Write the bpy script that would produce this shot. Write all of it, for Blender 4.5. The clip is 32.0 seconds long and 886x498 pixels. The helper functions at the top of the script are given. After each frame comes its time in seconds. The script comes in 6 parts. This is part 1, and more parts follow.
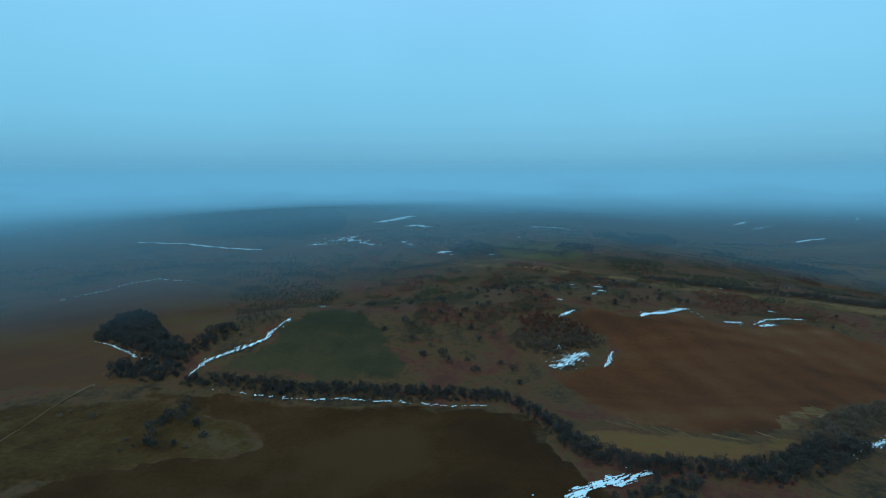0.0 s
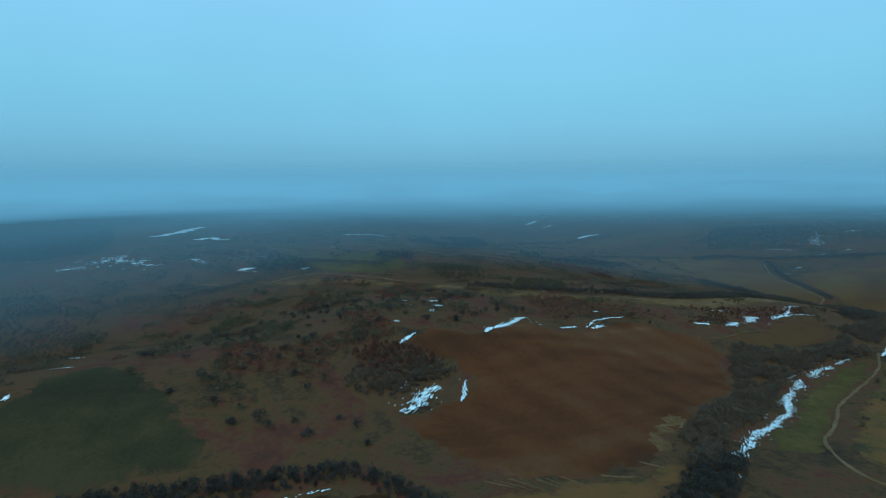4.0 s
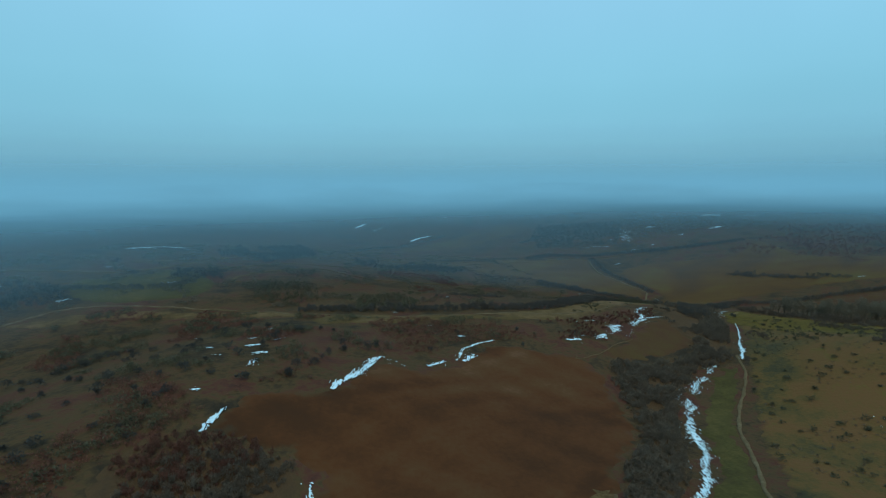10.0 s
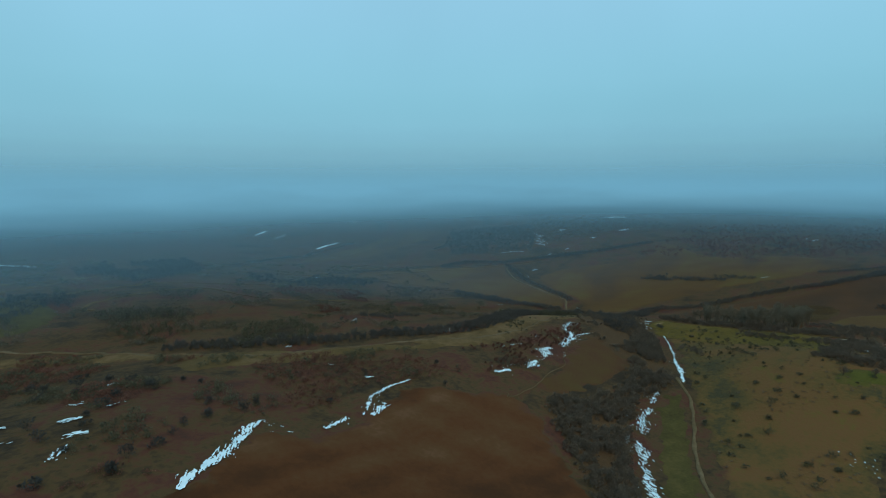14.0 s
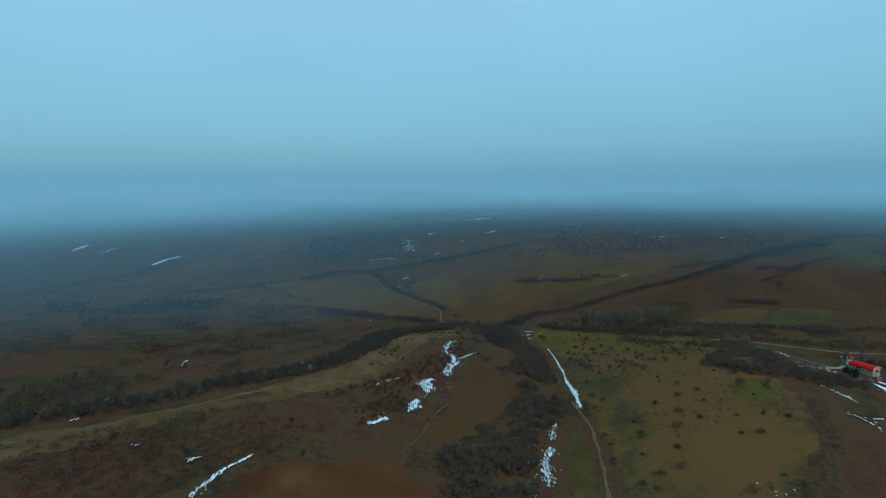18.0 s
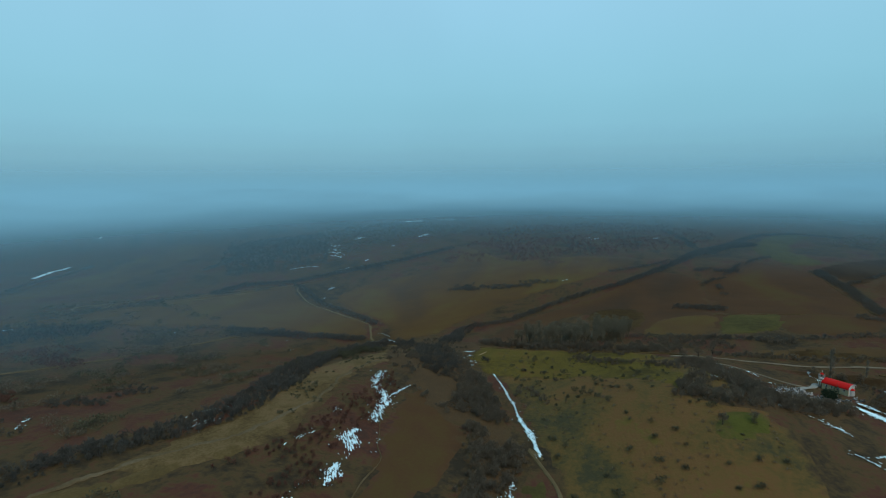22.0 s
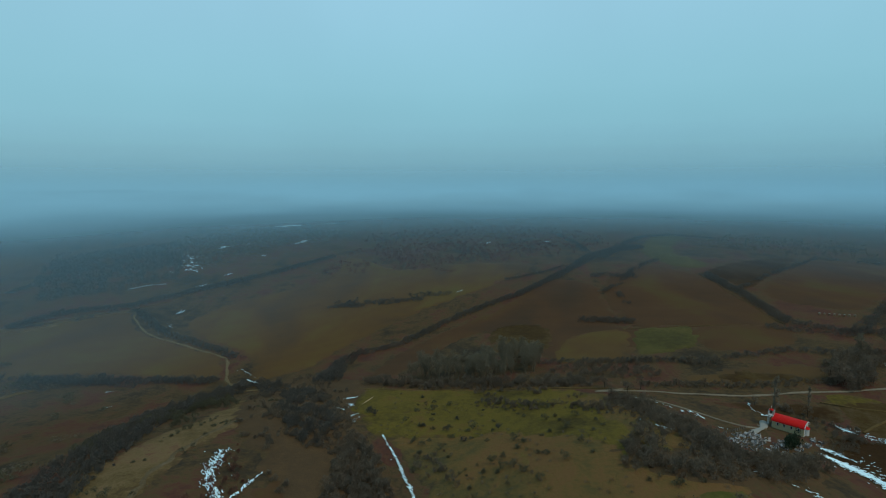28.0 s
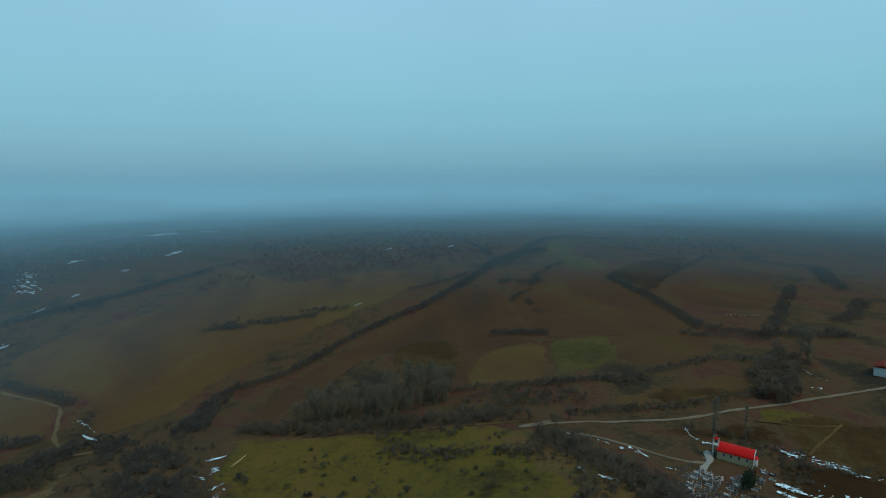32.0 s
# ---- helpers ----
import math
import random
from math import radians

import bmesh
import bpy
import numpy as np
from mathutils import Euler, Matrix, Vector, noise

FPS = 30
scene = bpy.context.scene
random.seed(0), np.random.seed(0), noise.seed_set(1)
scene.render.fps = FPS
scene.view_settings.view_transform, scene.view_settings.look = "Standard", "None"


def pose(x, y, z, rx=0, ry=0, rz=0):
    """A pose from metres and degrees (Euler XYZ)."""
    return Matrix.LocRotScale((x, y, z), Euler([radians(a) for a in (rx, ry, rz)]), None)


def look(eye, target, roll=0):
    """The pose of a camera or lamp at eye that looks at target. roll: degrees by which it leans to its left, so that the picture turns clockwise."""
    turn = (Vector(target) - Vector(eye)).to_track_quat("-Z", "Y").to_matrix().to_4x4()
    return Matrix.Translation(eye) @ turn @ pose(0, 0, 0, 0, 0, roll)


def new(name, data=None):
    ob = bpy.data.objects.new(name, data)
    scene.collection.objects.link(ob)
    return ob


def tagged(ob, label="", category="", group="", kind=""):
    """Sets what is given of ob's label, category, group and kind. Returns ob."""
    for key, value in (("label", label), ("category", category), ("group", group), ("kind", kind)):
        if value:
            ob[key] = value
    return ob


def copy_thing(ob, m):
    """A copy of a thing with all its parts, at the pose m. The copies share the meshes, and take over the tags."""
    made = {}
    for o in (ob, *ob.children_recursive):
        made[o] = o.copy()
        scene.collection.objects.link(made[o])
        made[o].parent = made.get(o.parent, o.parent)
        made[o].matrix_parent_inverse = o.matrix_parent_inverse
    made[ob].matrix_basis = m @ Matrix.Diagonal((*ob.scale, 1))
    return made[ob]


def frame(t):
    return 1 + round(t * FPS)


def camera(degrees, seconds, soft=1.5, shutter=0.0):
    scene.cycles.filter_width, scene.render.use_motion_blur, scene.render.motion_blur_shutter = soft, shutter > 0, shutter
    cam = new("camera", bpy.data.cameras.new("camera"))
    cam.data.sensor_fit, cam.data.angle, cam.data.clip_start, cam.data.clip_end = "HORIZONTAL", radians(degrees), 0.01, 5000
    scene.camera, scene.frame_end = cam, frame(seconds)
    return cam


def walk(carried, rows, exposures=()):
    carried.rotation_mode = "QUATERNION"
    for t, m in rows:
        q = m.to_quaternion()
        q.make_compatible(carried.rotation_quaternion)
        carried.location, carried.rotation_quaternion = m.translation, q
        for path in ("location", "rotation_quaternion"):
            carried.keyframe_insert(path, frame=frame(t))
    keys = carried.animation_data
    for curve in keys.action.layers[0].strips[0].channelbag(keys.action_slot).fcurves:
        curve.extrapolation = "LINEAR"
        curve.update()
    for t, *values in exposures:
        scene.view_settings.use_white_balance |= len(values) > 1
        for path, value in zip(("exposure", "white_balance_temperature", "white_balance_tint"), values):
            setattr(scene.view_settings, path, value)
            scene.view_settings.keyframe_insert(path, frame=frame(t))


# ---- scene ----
cam = camera(80.31, 32.0, soft=1.0)
PATH = [
    (0.0, (0.00, 0.00, 100.00), (0.00, 99.00, 85.93), -0.42),
    (0.5, (-1.44, 6.65, 99.74), (1.84, 105.60, 85.70), -0.38),
    (1.0, (-2.99, 13.28, 99.50), (5.22, 111.97, 85.59), -0.35),
    (1.5, (-3.98, 19.85, 99.34), (9.20, 118.01, 85.51), -0.33),
    (2.0, (-4.71, 26.38, 99.23), (14.37, 123.58, 85.54), -0.35),
    (2.5, (-5.14, 32.81, 99.14), (18.67, 128.98, 85.57), -0.37),
    (3.0, (-4.91, 39.49, 98.99), (23.05, 134.54, 85.47), -0.44),
    (3.5, (-4.35, 46.31, 98.76), (26.88, 140.35, 85.30), -0.50),
    (4.0, (-3.68, 52.80, 98.51), (32.41, 145.09, 85.08), -0.51),
    (4.5, (-2.75, 59.45, 98.26), (36.89, 150.27, 84.87), -0.55),
    (6.5, (3.55, 85.20, 96.91), (47.64, 173.94, 83.39), -0.63),
    (7.0, (5.62, 91.09, 96.60), (53.64, 177.77, 83.11), -0.52),
    (7.5, (7.86, 97.08, 96.35), (59.19, 181.83, 82.91), -0.39),
    (8.0, (10.52, 102.89, 96.22), (64.38, 186.08, 82.79), -0.35),
    (8.5, (13.38, 108.27, 96.21), (69.80, 189.74, 82.78), -0.28),
    (9.0, (16.50, 113.42, 96.23), (76.39, 192.37, 82.84), -0.23),
    (9.5, (19.91, 118.62, 96.25), (82.78, 195.24, 82.91), -0.20),
    (10.0, (23.51, 123.57, 96.20), (87.89, 198.91, 82.83), -0.20),
    (10.5, (27.56, 128.37, 96.18), (94.12, 201.80, 82.90), -0.21),
    (11.0, (31.79, 133.04, 96.26), (101.26, 203.75, 83.07), -0.11),
    (11.5, (36.08, 137.72, 96.42), (107.68, 206.28, 83.25), -0.09),
    (12.0, (40.48, 142.33, 96.69), (112.93, 210.00, 83.58), -0.02),
    (12.5, (45.19, 146.78, 96.91), (118.22, 213.82, 83.82), -0.03),
    (13.0, (50.12, 151.16, 97.02), (123.97, 217.30, 83.93), -0.05),
    (13.5, (55.21, 155.38, 97.06), (130.05, 220.40, 84.01), -0.04),
    (14.0, (60.40, 159.44, 97.04), (136.46, 223.06, 84.08), -0.13),
    (14.5, (65.51, 163.17, 97.05), (143.14, 224.88, 84.20), -0.22),
    (16.5, (86.32, 178.24, 97.25), (170.58, 230.60, 84.66), -0.45),
    (17.0, (91.65, 181.76, 97.17), (177.50, 231.48, 84.62), -0.50),
    (17.5, (97.06, 185.03, 97.10), (184.64, 231.64, 84.55), -0.53),
    (18.0, (102.58, 188.22, 97.04), (192.24, 230.67, 84.46), -0.49),
    (18.5, (108.27, 191.22, 96.99), (199.21, 230.88, 84.46), -0.52),
    (19.0, (114.02, 193.92, 96.98), (205.44, 232.50, 84.51), -0.53),
    (19.5, (119.68, 196.25, 96.99), (211.74, 233.27, 84.54), -0.57),
    (20.0, (125.34, 198.70, 96.97), (218.39, 233.16, 84.56), -0.60),
    (20.5, (131.00, 200.97, 96.92), (224.52, 234.12, 84.48), -0.59),
    (21.0, (136.48, 202.95, 96.85), (230.27, 235.34, 84.41), -0.59),
    (21.5, (142.23, 204.95, 96.80), (236.31, 236.49, 84.33), -0.58),
    (22.0, (148.14, 206.89, 96.70), (242.58, 237.32, 84.18), -0.49),
    (22.5, (154.04, 208.97, 96.57), (248.76, 238.49, 84.05), -0.38),
    (23.0, (159.71, 210.80, 96.46), (254.87, 238.86, 83.92), -0.29),
    (23.5, (165.30, 212.58, 96.37), (261.00, 238.76, 83.84), -0.25),
    (24.0, (170.97, 214.26, 96.30), (267.17, 238.52, 83.72), -0.17),
    (24.5, (176.51, 215.68, 96.29), (273.05, 238.53, 83.66), -0.08),
    (25.0, (182.14, 217.01, 96.30), (278.87, 238.99, 83.62), -0.08),
    (25.5, (188.05, 218.18, 96.31), (285.54, 236.52, 83.71), -0.07),
    (26.0, (194.04, 219.22, 96.31), (292.22, 233.42, 83.76), -0.09),
    (26.5, (200.05, 220.02, 96.25), (298.60, 231.54, 83.74), -0.16),
    (28.5, (223.30, 221.34, 95.33), (322.10, 230.68, 83.01), -0.20),
    (29.0, (229.25, 221.43, 95.04), (328.10, 230.34, 82.79), -0.19),
    (29.5, (235.02, 221.38, 94.73), (333.99, 228.97, 82.55), -0.16),
    (30.0, (240.77, 221.46, 94.44), (339.79, 228.39, 82.33), -0.21),
    (30.5, (246.43, 221.43, 94.17), (345.58, 226.43, 82.13), -0.24),
    (31.0, (252.12, 221.24, 93.95), (351.40, 221.47, 81.99), -0.24),
    (31.5, (257.73, 221.17, 93.81), (356.87, 215.70, 81.95), -0.28),
    (32.0, (263.34, 221.34, 93.71), (362.20, 211.94, 81.96), -0.33),
]
EXPOSURES = [(0.0, 0.10, 5950, 5), (4.0, 0.09, 6100, 5), (7.0, 0.10, 6450, 6), (9.0, 0.08, 6600, 6), (14.0, 0.02, 7050, 9), (17.0, -0.02, 6500, 9), (19.0, 0.02, 7050, 11), (23.0, 0.06, 7250, 11), (26.0, 0.03, 7550, 11), (29.0, -0.02, 7500, 11), (32.0, -0.05, 7300, 11)]
walk(cam, [(t, look(eye, target, roll)) for t, eye, target, roll in PATH], EXPOSURES)

# ---- world and sun ----
def srgb(r, g, b, a=1.0):
    lin = [(c / 255 / 12.92) if c < 10.3 else ((c / 255 + 0.055) / 1.055) ** 2.4 for c in (r, g, b)]
    return (*lin, a)


world = bpy.data.worlds.new("overcast_sky")
scene.world = world
world.use_nodes = True
wn, wl = world.node_tree.nodes, world.node_tree.links
wn.clear()
w_out = wn.new("ShaderNodeOutputWorld")
w_bg = wn.new("ShaderNodeBackground")
w_coord = wn.new("ShaderNodeTexCoord")
w_sep = wn.new("ShaderNodeSeparateXYZ")
w_ramp = wn.new("ShaderNodeValToRGB")
w_noise = wn.new("ShaderNodeTexNoise")
w_sky = wn.new("ShaderNodeTexSky")
w_sky.sky_type = 'NISHITA'
w_sky.sun_disc = False
w_sky.sun_elevation = radians(34)
w_sky.sun_rotation = radians(215)
w_mix = wn.new("ShaderNodeMix")
w_mix.data_type = 'RGBA'
w_mix.inputs[0].default_value = 0.008
w_var = wn.new("ShaderNodeMix")
w_var.data_type = 'RGBA'
w_var.blend_type = 'MULTIPLY'
w_var.inputs[0].default_value = 0.16
w_noise.inputs["Scale"].default_value = 2.2
w_noise.inputs["Detail"].default_value = 3.0
cr = w_ramp.color_ramp
cr.interpolation = 'B_SPLINE'
SKY = [(0.0, (109, 174, 206)), (0.035, (113, 179, 210)), (0.09, (119, 186, 217)), (0.17, (128, 197, 226)), (0.32, (146, 207, 243)), (1.0, (150, 208, 244))]
while len(cr.elements) < len(SKY):
    cr.elements.new(0.5)
for el, (p, c) in zip(cr.elements, SKY):
    el.position, el.color = p, srgb(*c)
wl.new(w_coord.outputs["Generated"], w_sep.inputs[0])
wl.new(w_coord.outputs["Generated"], w_noise.inputs["Vector"])
wl.new(w_sep.outputs["Z"], w_ramp.inputs[0])
wl.new(w_ramp.outputs[0], w_var.inputs[6])
wl.new(w_noise.outputs[0], w_var.inputs[7])
wl.new(w_var.outputs[2], w_mix.inputs[6])
wl.new(w_sky.outputs[0], w_mix.inputs[7])
wl.new(w_mix.outputs[2], w_bg.inputs["Color"])
w_bg.inputs["Strength"].default_value = 1.0
wl.new(w_bg.outputs[0], w_out.inputs["Surface"])

sun = new("sun", bpy.data.lights.new("sun", 'SUN'))
sun.data.energy, sun.data.angle, sun.data.color = 1.5, radians(25), (1.0, 0.86, 0.68)
sun.matrix_world = look((-60, -90, 140), (0, 0, 0))


# ---- materials ----
def shader(name, stops, scales=(0.03, 0.25, 1.5), rough=0.9, metal=0.0, bump=0.0, random_value=0.0, island=False, stripe=None, spec=0.04, edge=None, gain=1.0, soft=0.0, drift=None):
    """A node material: a colour ramp over noise at three sizes, relief, and a slight change from piece to piece."""
    m = bpy.data.materials.new(name)
    m.use_nodes = True
    n, l = m.node_tree.nodes, m.node_tree.links
    b = n["Principled BSDF"]
    b.inputs["Roughness"].default_value, b.inputs["Metallic"].default_value = rough, metal
    b.inputs["Specular IOR Level"].default_value = spec
    co = n.new("ShaderNodeTexCoord")
    total = None
    for k, sc in enumerate(scales):
        no = n.new("ShaderNodeTexNoise")
        no.inputs["Scale"].default_value, no.inputs["Detail"].default_value, no.inputs["Roughness"].default_value = sc, 4.0, 0.6
        no.inputs["Distortion"].default_value = 0.4
        l.new(co.outputs["Object"], no.inputs["Vector"])
        mul = n.new("ShaderNodeMath")
        mul.operation = 'MULTIPLY_ADD'
        mul.inputs[1].default_value = (0.42, 0.30, 0.28)[k] if len(scales) == 3 else 1 / len(scales)
        l.new(no.outputs["Fac"], mul.inputs[0])
        if total is None:
            mul.inputs[2].default_value = 0.0
        else:
            l.new(total, mul.inputs[2])
        total = mul.outputs[0]
        last = no
    if gain != 1.0:
        gn = n.new("ShaderNodeMath")
        gn.operation = 'MULTIPLY_ADD'
        gn.inputs[1].default_value, gn.inputs[2].default_value = gain, 0.5 - 0.5 * gain
        l.new(total, gn.inputs[0])
        total = gn.outputs[0]
    if stripe:
        wa = n.new("ShaderNodeTexWave")
        mp = n.new("ShaderNodeMapping")
        mp.inputs["Rotation"].default_value[2] = radians(stripe[1])
        wa.inputs["Scale"].default_value, wa.inputs["Distortion"].default_value, wa.inputs["Detail"].default_value = stripe[0], 1.6, 2.0
        wa.inputs["Detail Scale"].default_value = 0.4
        l.new(co.outputs["Object"], mp.inputs[0])
        l.new(mp.outputs[0], wa.inputs["Vector"])
        ad = n.new("ShaderNodeMath")
        ad.operation = 'MULTIPLY_ADD'
        ad.inputs[1].default_value = stripe[2]
        l.new(wa.outputs["Fac"], ad.inputs[0])
        l.new(total, ad.inputs[2])
        total = ad.outputs[0]
    if random_value:
        if island:
            src = n.new("ShaderNodeNewGeometry").outputs["Random Per Island"]
        else:
            src = n.new("ShaderNodeObjectInfo").outputs["Random"]
        ad = n.new("ShaderNodeMath")
        ad.operation = 'MULTIPLY_ADD'
        ad.inputs[1].default_value = random_value
        l.new(src, ad.inputs[0])
        l.new(total, ad.inputs[2])
        sb = n.new("ShaderNodeMath")
        sb.operation = 'SUBTRACT'
        sb.inputs[1].default_value = random_value / 2
        l.new(ad.outputs[0], sb.inputs[0])
        total = sb.outputs[0]
    if drift:
        # wide soft tongues of paler and darker ground, drawn out along the slope
        mp2, dn, dm = n.new("ShaderNodeMapping"), n.new("ShaderNodeTexNoise"), n.new("ShaderNodeMath")
        mp2.inputs["Rotation"].default_value[2] = radians(drift[1])
        mp2.inputs["Scale"].default_value = (1.0, 2.6, 1.0)
        dn.inputs["Scale"].default_value, dn.inputs["Detail"].default_value, dn.inputs["Distortion"].default_value = drift[0], 2.0, 1.2
        dm.operation = 'MULTIPLY_ADD'
        dm.inputs[1].default_value = drift[2]
        l.new(co.outputs["Object"], mp2.inputs[0])
        l.new(mp2.outputs[0], dn.inputs["Vector"])
        l.new(dn.outputs["Fac"], dm.inputs[0])
        l.new(total, dm.inputs[2])
        ds = n.new("ShaderNodeMath")
        ds.operation = 'SUBTRACT'
        ds.inputs[1].default_value = drift[2] / 2
        l.new(dm.outputs[0], ds.inputs[0])
        total = ds.outputs[0]
    rp = n.new("ShaderNodeValToRGB")
    while len(rp.color_ramp.elements) < len(stops):
        rp.color_ramp.elements.new(0.5)
    for el, (p, c) in zip(rp.color_ramp.elements, stops):
        el.position, el.color = p, (*c, 1)
    l.new(total, rp.inputs[0])
    colour = rp.outputs[0]
    if edge:
        # towards its border the surface gives way, in ragged tufts, to what grows round it
        r2 = n.new("ShaderNodeValToRGB")
        while len(r2.color_ramp.elements) < len(edge):
            r2.color_ramp.elements.new(0.5)
        for el, (p, c) in zip(r2.color_ramp.elements, edge):
            el.position, el.color = p, (*c, 1)
        l.new(total, r2.inputs[0])
        uv, sp, ns = n.new("ShaderNodeUVMap"), n.new("ShaderNodeSeparateXYZ"), n.new("ShaderNodeTexNoise")
        ns.inputs["Scale"].default_value, ns.inputs["Detail"].default_value, ns.inputs["Roughness"].default_value = 0.13, 5.0, 0.65
        l.new(co.outputs["Object"], ns.inputs["Vector"])
        l.new(uv.outputs[0], sp.inputs[0])
        ad2, mr, mx = n.new("ShaderNodeMath"), n.new("ShaderNodeMapRange"), n.new("ShaderNodeMix")
        ad2.operation, mr.interpolation_type, mx.data_type = 'MULTIPLY_ADD', 'SMOOTHSTEP', 'RGBA'
        ad2.inputs[1].default_value = 1.5
        l.new(ns.outputs["Fac"], ad2.inputs[0])
        l.new(sp.outputs["X"], ad2.inputs[2])
        l.new(ad2.outputs[0], mr.inputs["Value"])
        mr.inputs["From Min"].default_value, mr.inputs["From Max"].default_value = 0.72, 1.12
        l.new(mr.outputs[0], mx.inputs[0])
        l.new(r2.outputs[0], mx.inputs[6])
        l.new(rp.outputs[0], mx.inputs[7])
        colour = mx.outputs[2]
    l.new(colour, b.inputs["Base Color"])
    if soft:
        # fine twigs scatter light among themselves, so that they shade as a soft mass
        ge, v1, v2 = n.new("ShaderNodeNewGeometry"), n.new("ShaderNodeVectorMath"), n.new("ShaderNodeVectorMath")
        v1.operation, v2.operation = 'MULTIPLY_ADD', 'NORMALIZE'
        v1.inputs[1].default_value, v1.inputs[2].default_value = (1 - soft,) * 3, (0, 0, soft)
        l.new(ge.outputs["Normal"], v1.inputs[0])
        l.new(v1.outputs[0], v2.inputs[0])
        l.new(v2.outputs[0], b.inputs["Normal"])
        tl, mxs = n.new("ShaderNodeBsdfTranslucent"), n.new("ShaderNodeMixShader")
        mxs.inputs[0].default_value = 0.45
        l.new(colour, tl.inputs["Color"])
        l.new(b.outputs[0], mxs.inputs[1])
        l.new(tl.outputs[0], mxs.inputs[2])
        l.new(mxs.outputs[0], n["Material Output"].inputs["Surface"])
    if bump:
        bu = n.new("ShaderNodeBump")
        bu.inputs["Strength"].default_value, bu.inputs["Distance"].default_value = 0.7, bump
        l.new(total if stripe else last.outputs["Fac"], bu.inputs["Height"])
        l.new(bu.outputs[0], b.inputs["Normal"])
    return m


HEATH = [(0.26, (0.027, 0.022, 0.015)), (0.40, (0.045, 0.032, 0.018)), (0.48, (0.060, 0.042, 0.020)), (0.56, (0.067, 0.039, 0.021)), (0.66, (0.067, 0.029, 0.020)), (0.78, (0.048, 0.026, 0.019))]
M_HEATH = shader("heath_turf", HEATH, (0.022, 0.09, 0.45), bump=0.6, gain=2.3, drift=(0.012, 20, 0.5))
M_PLOUGH = shader("ploughed_red_soil", [(0.26, (0.037, 0.019, 0.010)), (0.42, (0.049, 0.022, 0.010)), (0.54, (0.070, 0.029, 0.012)), (0.66, (0.076, 0.039, 0.017)), (0.80, (0.104, 0.055, 0.030))], (0.010, 0.03, 0.4), bump=0.15, gain=0.9, stripe=(0.016, -14, 0.06), edge=HEATH, drift=(0.009, 35, 0.75))
M_BROWN = shader("winter_field_brown", [(0.26, (0.040, 0.026, 0.016)), (0.40, (0.050, 0.029, 0.016)), (0.54, (0.061, 0.032, 0.016)), (0.66, (0.063, 0.040, 0.016)), (0.80, (0.059, 0.045, 0.018))], (0.010, 0.05, 0.7), bump=0.2, stripe=(0.02, 20, 0.03), edge=HEATH, drift=(0.006, 100, 0.8))
M_OCHRE = shader("stubble_ochre", [(0.26, (0.046, 0.032, 0.018)), (0.40, (0.058, 0.036, 0.018)), (0.54, (0.072, 0.042, 0.017)), (0.66, (0.076, 0.052, 0.018)), (0.80, (0.070, 0.058, 0.020))], (0.010, 0.05, 0.7), bump=0.2, stripe=(0.02, -40, 0.03), edge=HEATH, drift=(0.006, 60, 0.8))
M_GREEN = shader("meadow_green", [(0.30, (0.036, 0.028, 0.010)), (0.44, (0.065, 0.050, 0.013)), (0.56, (0.087, 0.066, 0.014)), (0.70, (0.087, 0.053, 0.018))], (0.03, 0.12, 0.6), bump=0.4, gain=1.7, edge=HEATH)
M_PASTURE = shader("olive_brown_pasture", [(0.28, (0.039, 0.037, 0.020)), (0.40, (0.069, 0.052, 0.020)), (0.52, (0.097, 0.060, 0.022)), (0.62, (0.106, 0.057, 0.024)), (0.76, (0.090, 0.067, 0.020))], (0.03, 0.12, 0.6), bump=0.4, gain=1.6, edge=HEATH, drift=(0.008, 30, 0.6))
M_DARKGREEN = shader("winter_cereal_green", [(0.36, (0.020, 0.022, 0.013)), (0.50, (0.029, 0.029, 0.015)), (0.62, (0.041, 0.036, 0.018))], (0.014, 0.1, 0.8), bump=0.2, stripe=(0.02, 80, 0.03), edge=HEATH, drift=(0.008, 70, 0.6))
M_LUSH = shader("lush_spring_grass", [(0.38, (0.046, 0.050, 0.012)), (0.60, (0.064, 0.066, 0.015))], (0.05, 0.25, 1.0), bump=0.2, gain=1.6, edge=[(0.40, (0.066, 0.054, 0.019)), (0.60, (0.084, 0.060, 0.022))])
M_STRAW = shader("dry_straw_grass", [(0.34, (0.053, 0.035, 0.017)), (0.48, (0.086, 0.059, 0.025)), (0.60, (0.119, 0.081, 0.040)), (0.70, (0.098, 0.051, 0.030))], (0.03, 0.2, 1.2), bump=0.3, gain=1.5, edge=HEATH)
M_RIDGE = shader("dry_ridge_grass", [(0.36, (0.053, 0.038, 0.018)), (0.50, (0.079, 0.055, 0.022)), (0.64, (0.118, 0.081, 0.041))], (0.03, 0.2, 1.2), bump=0.3)
M_DRYGRASS = shader("bleached_grass", [(0.36, (0.058, 0.043, 0.023)), (0.50, (0.087, 0.065, 0.036)), (0.64, (0.123, 0.097, 0.063))], (0.05, 0.3, 1.5), bump=0.2)
M_FALLOW = shader("dark_fallow_soil", [(0.36, (0.023, 0.012, 0.005)), (0.50, (0.032, 0.017, 0.006)), (0.62, (0.042, 0.024, 0.010))], (0.012, 0.08, 0.8), bump=0.2, edge=HEATH, drift=(0.007, 10, 0.7))
M_ROUGH = shader("rough_grazed_turf", [(0.34, (0.023, 0.015, 0.007)), (0.46, (0.038, 0.022, 0.008)), (0.56, (0.047, 0.030, 0.010)), (0.68, (0.064, 0.044, 0.022))], (0.02, 0.08, 0.5), bump=0.3, gain=1.5, edge=HEATH)
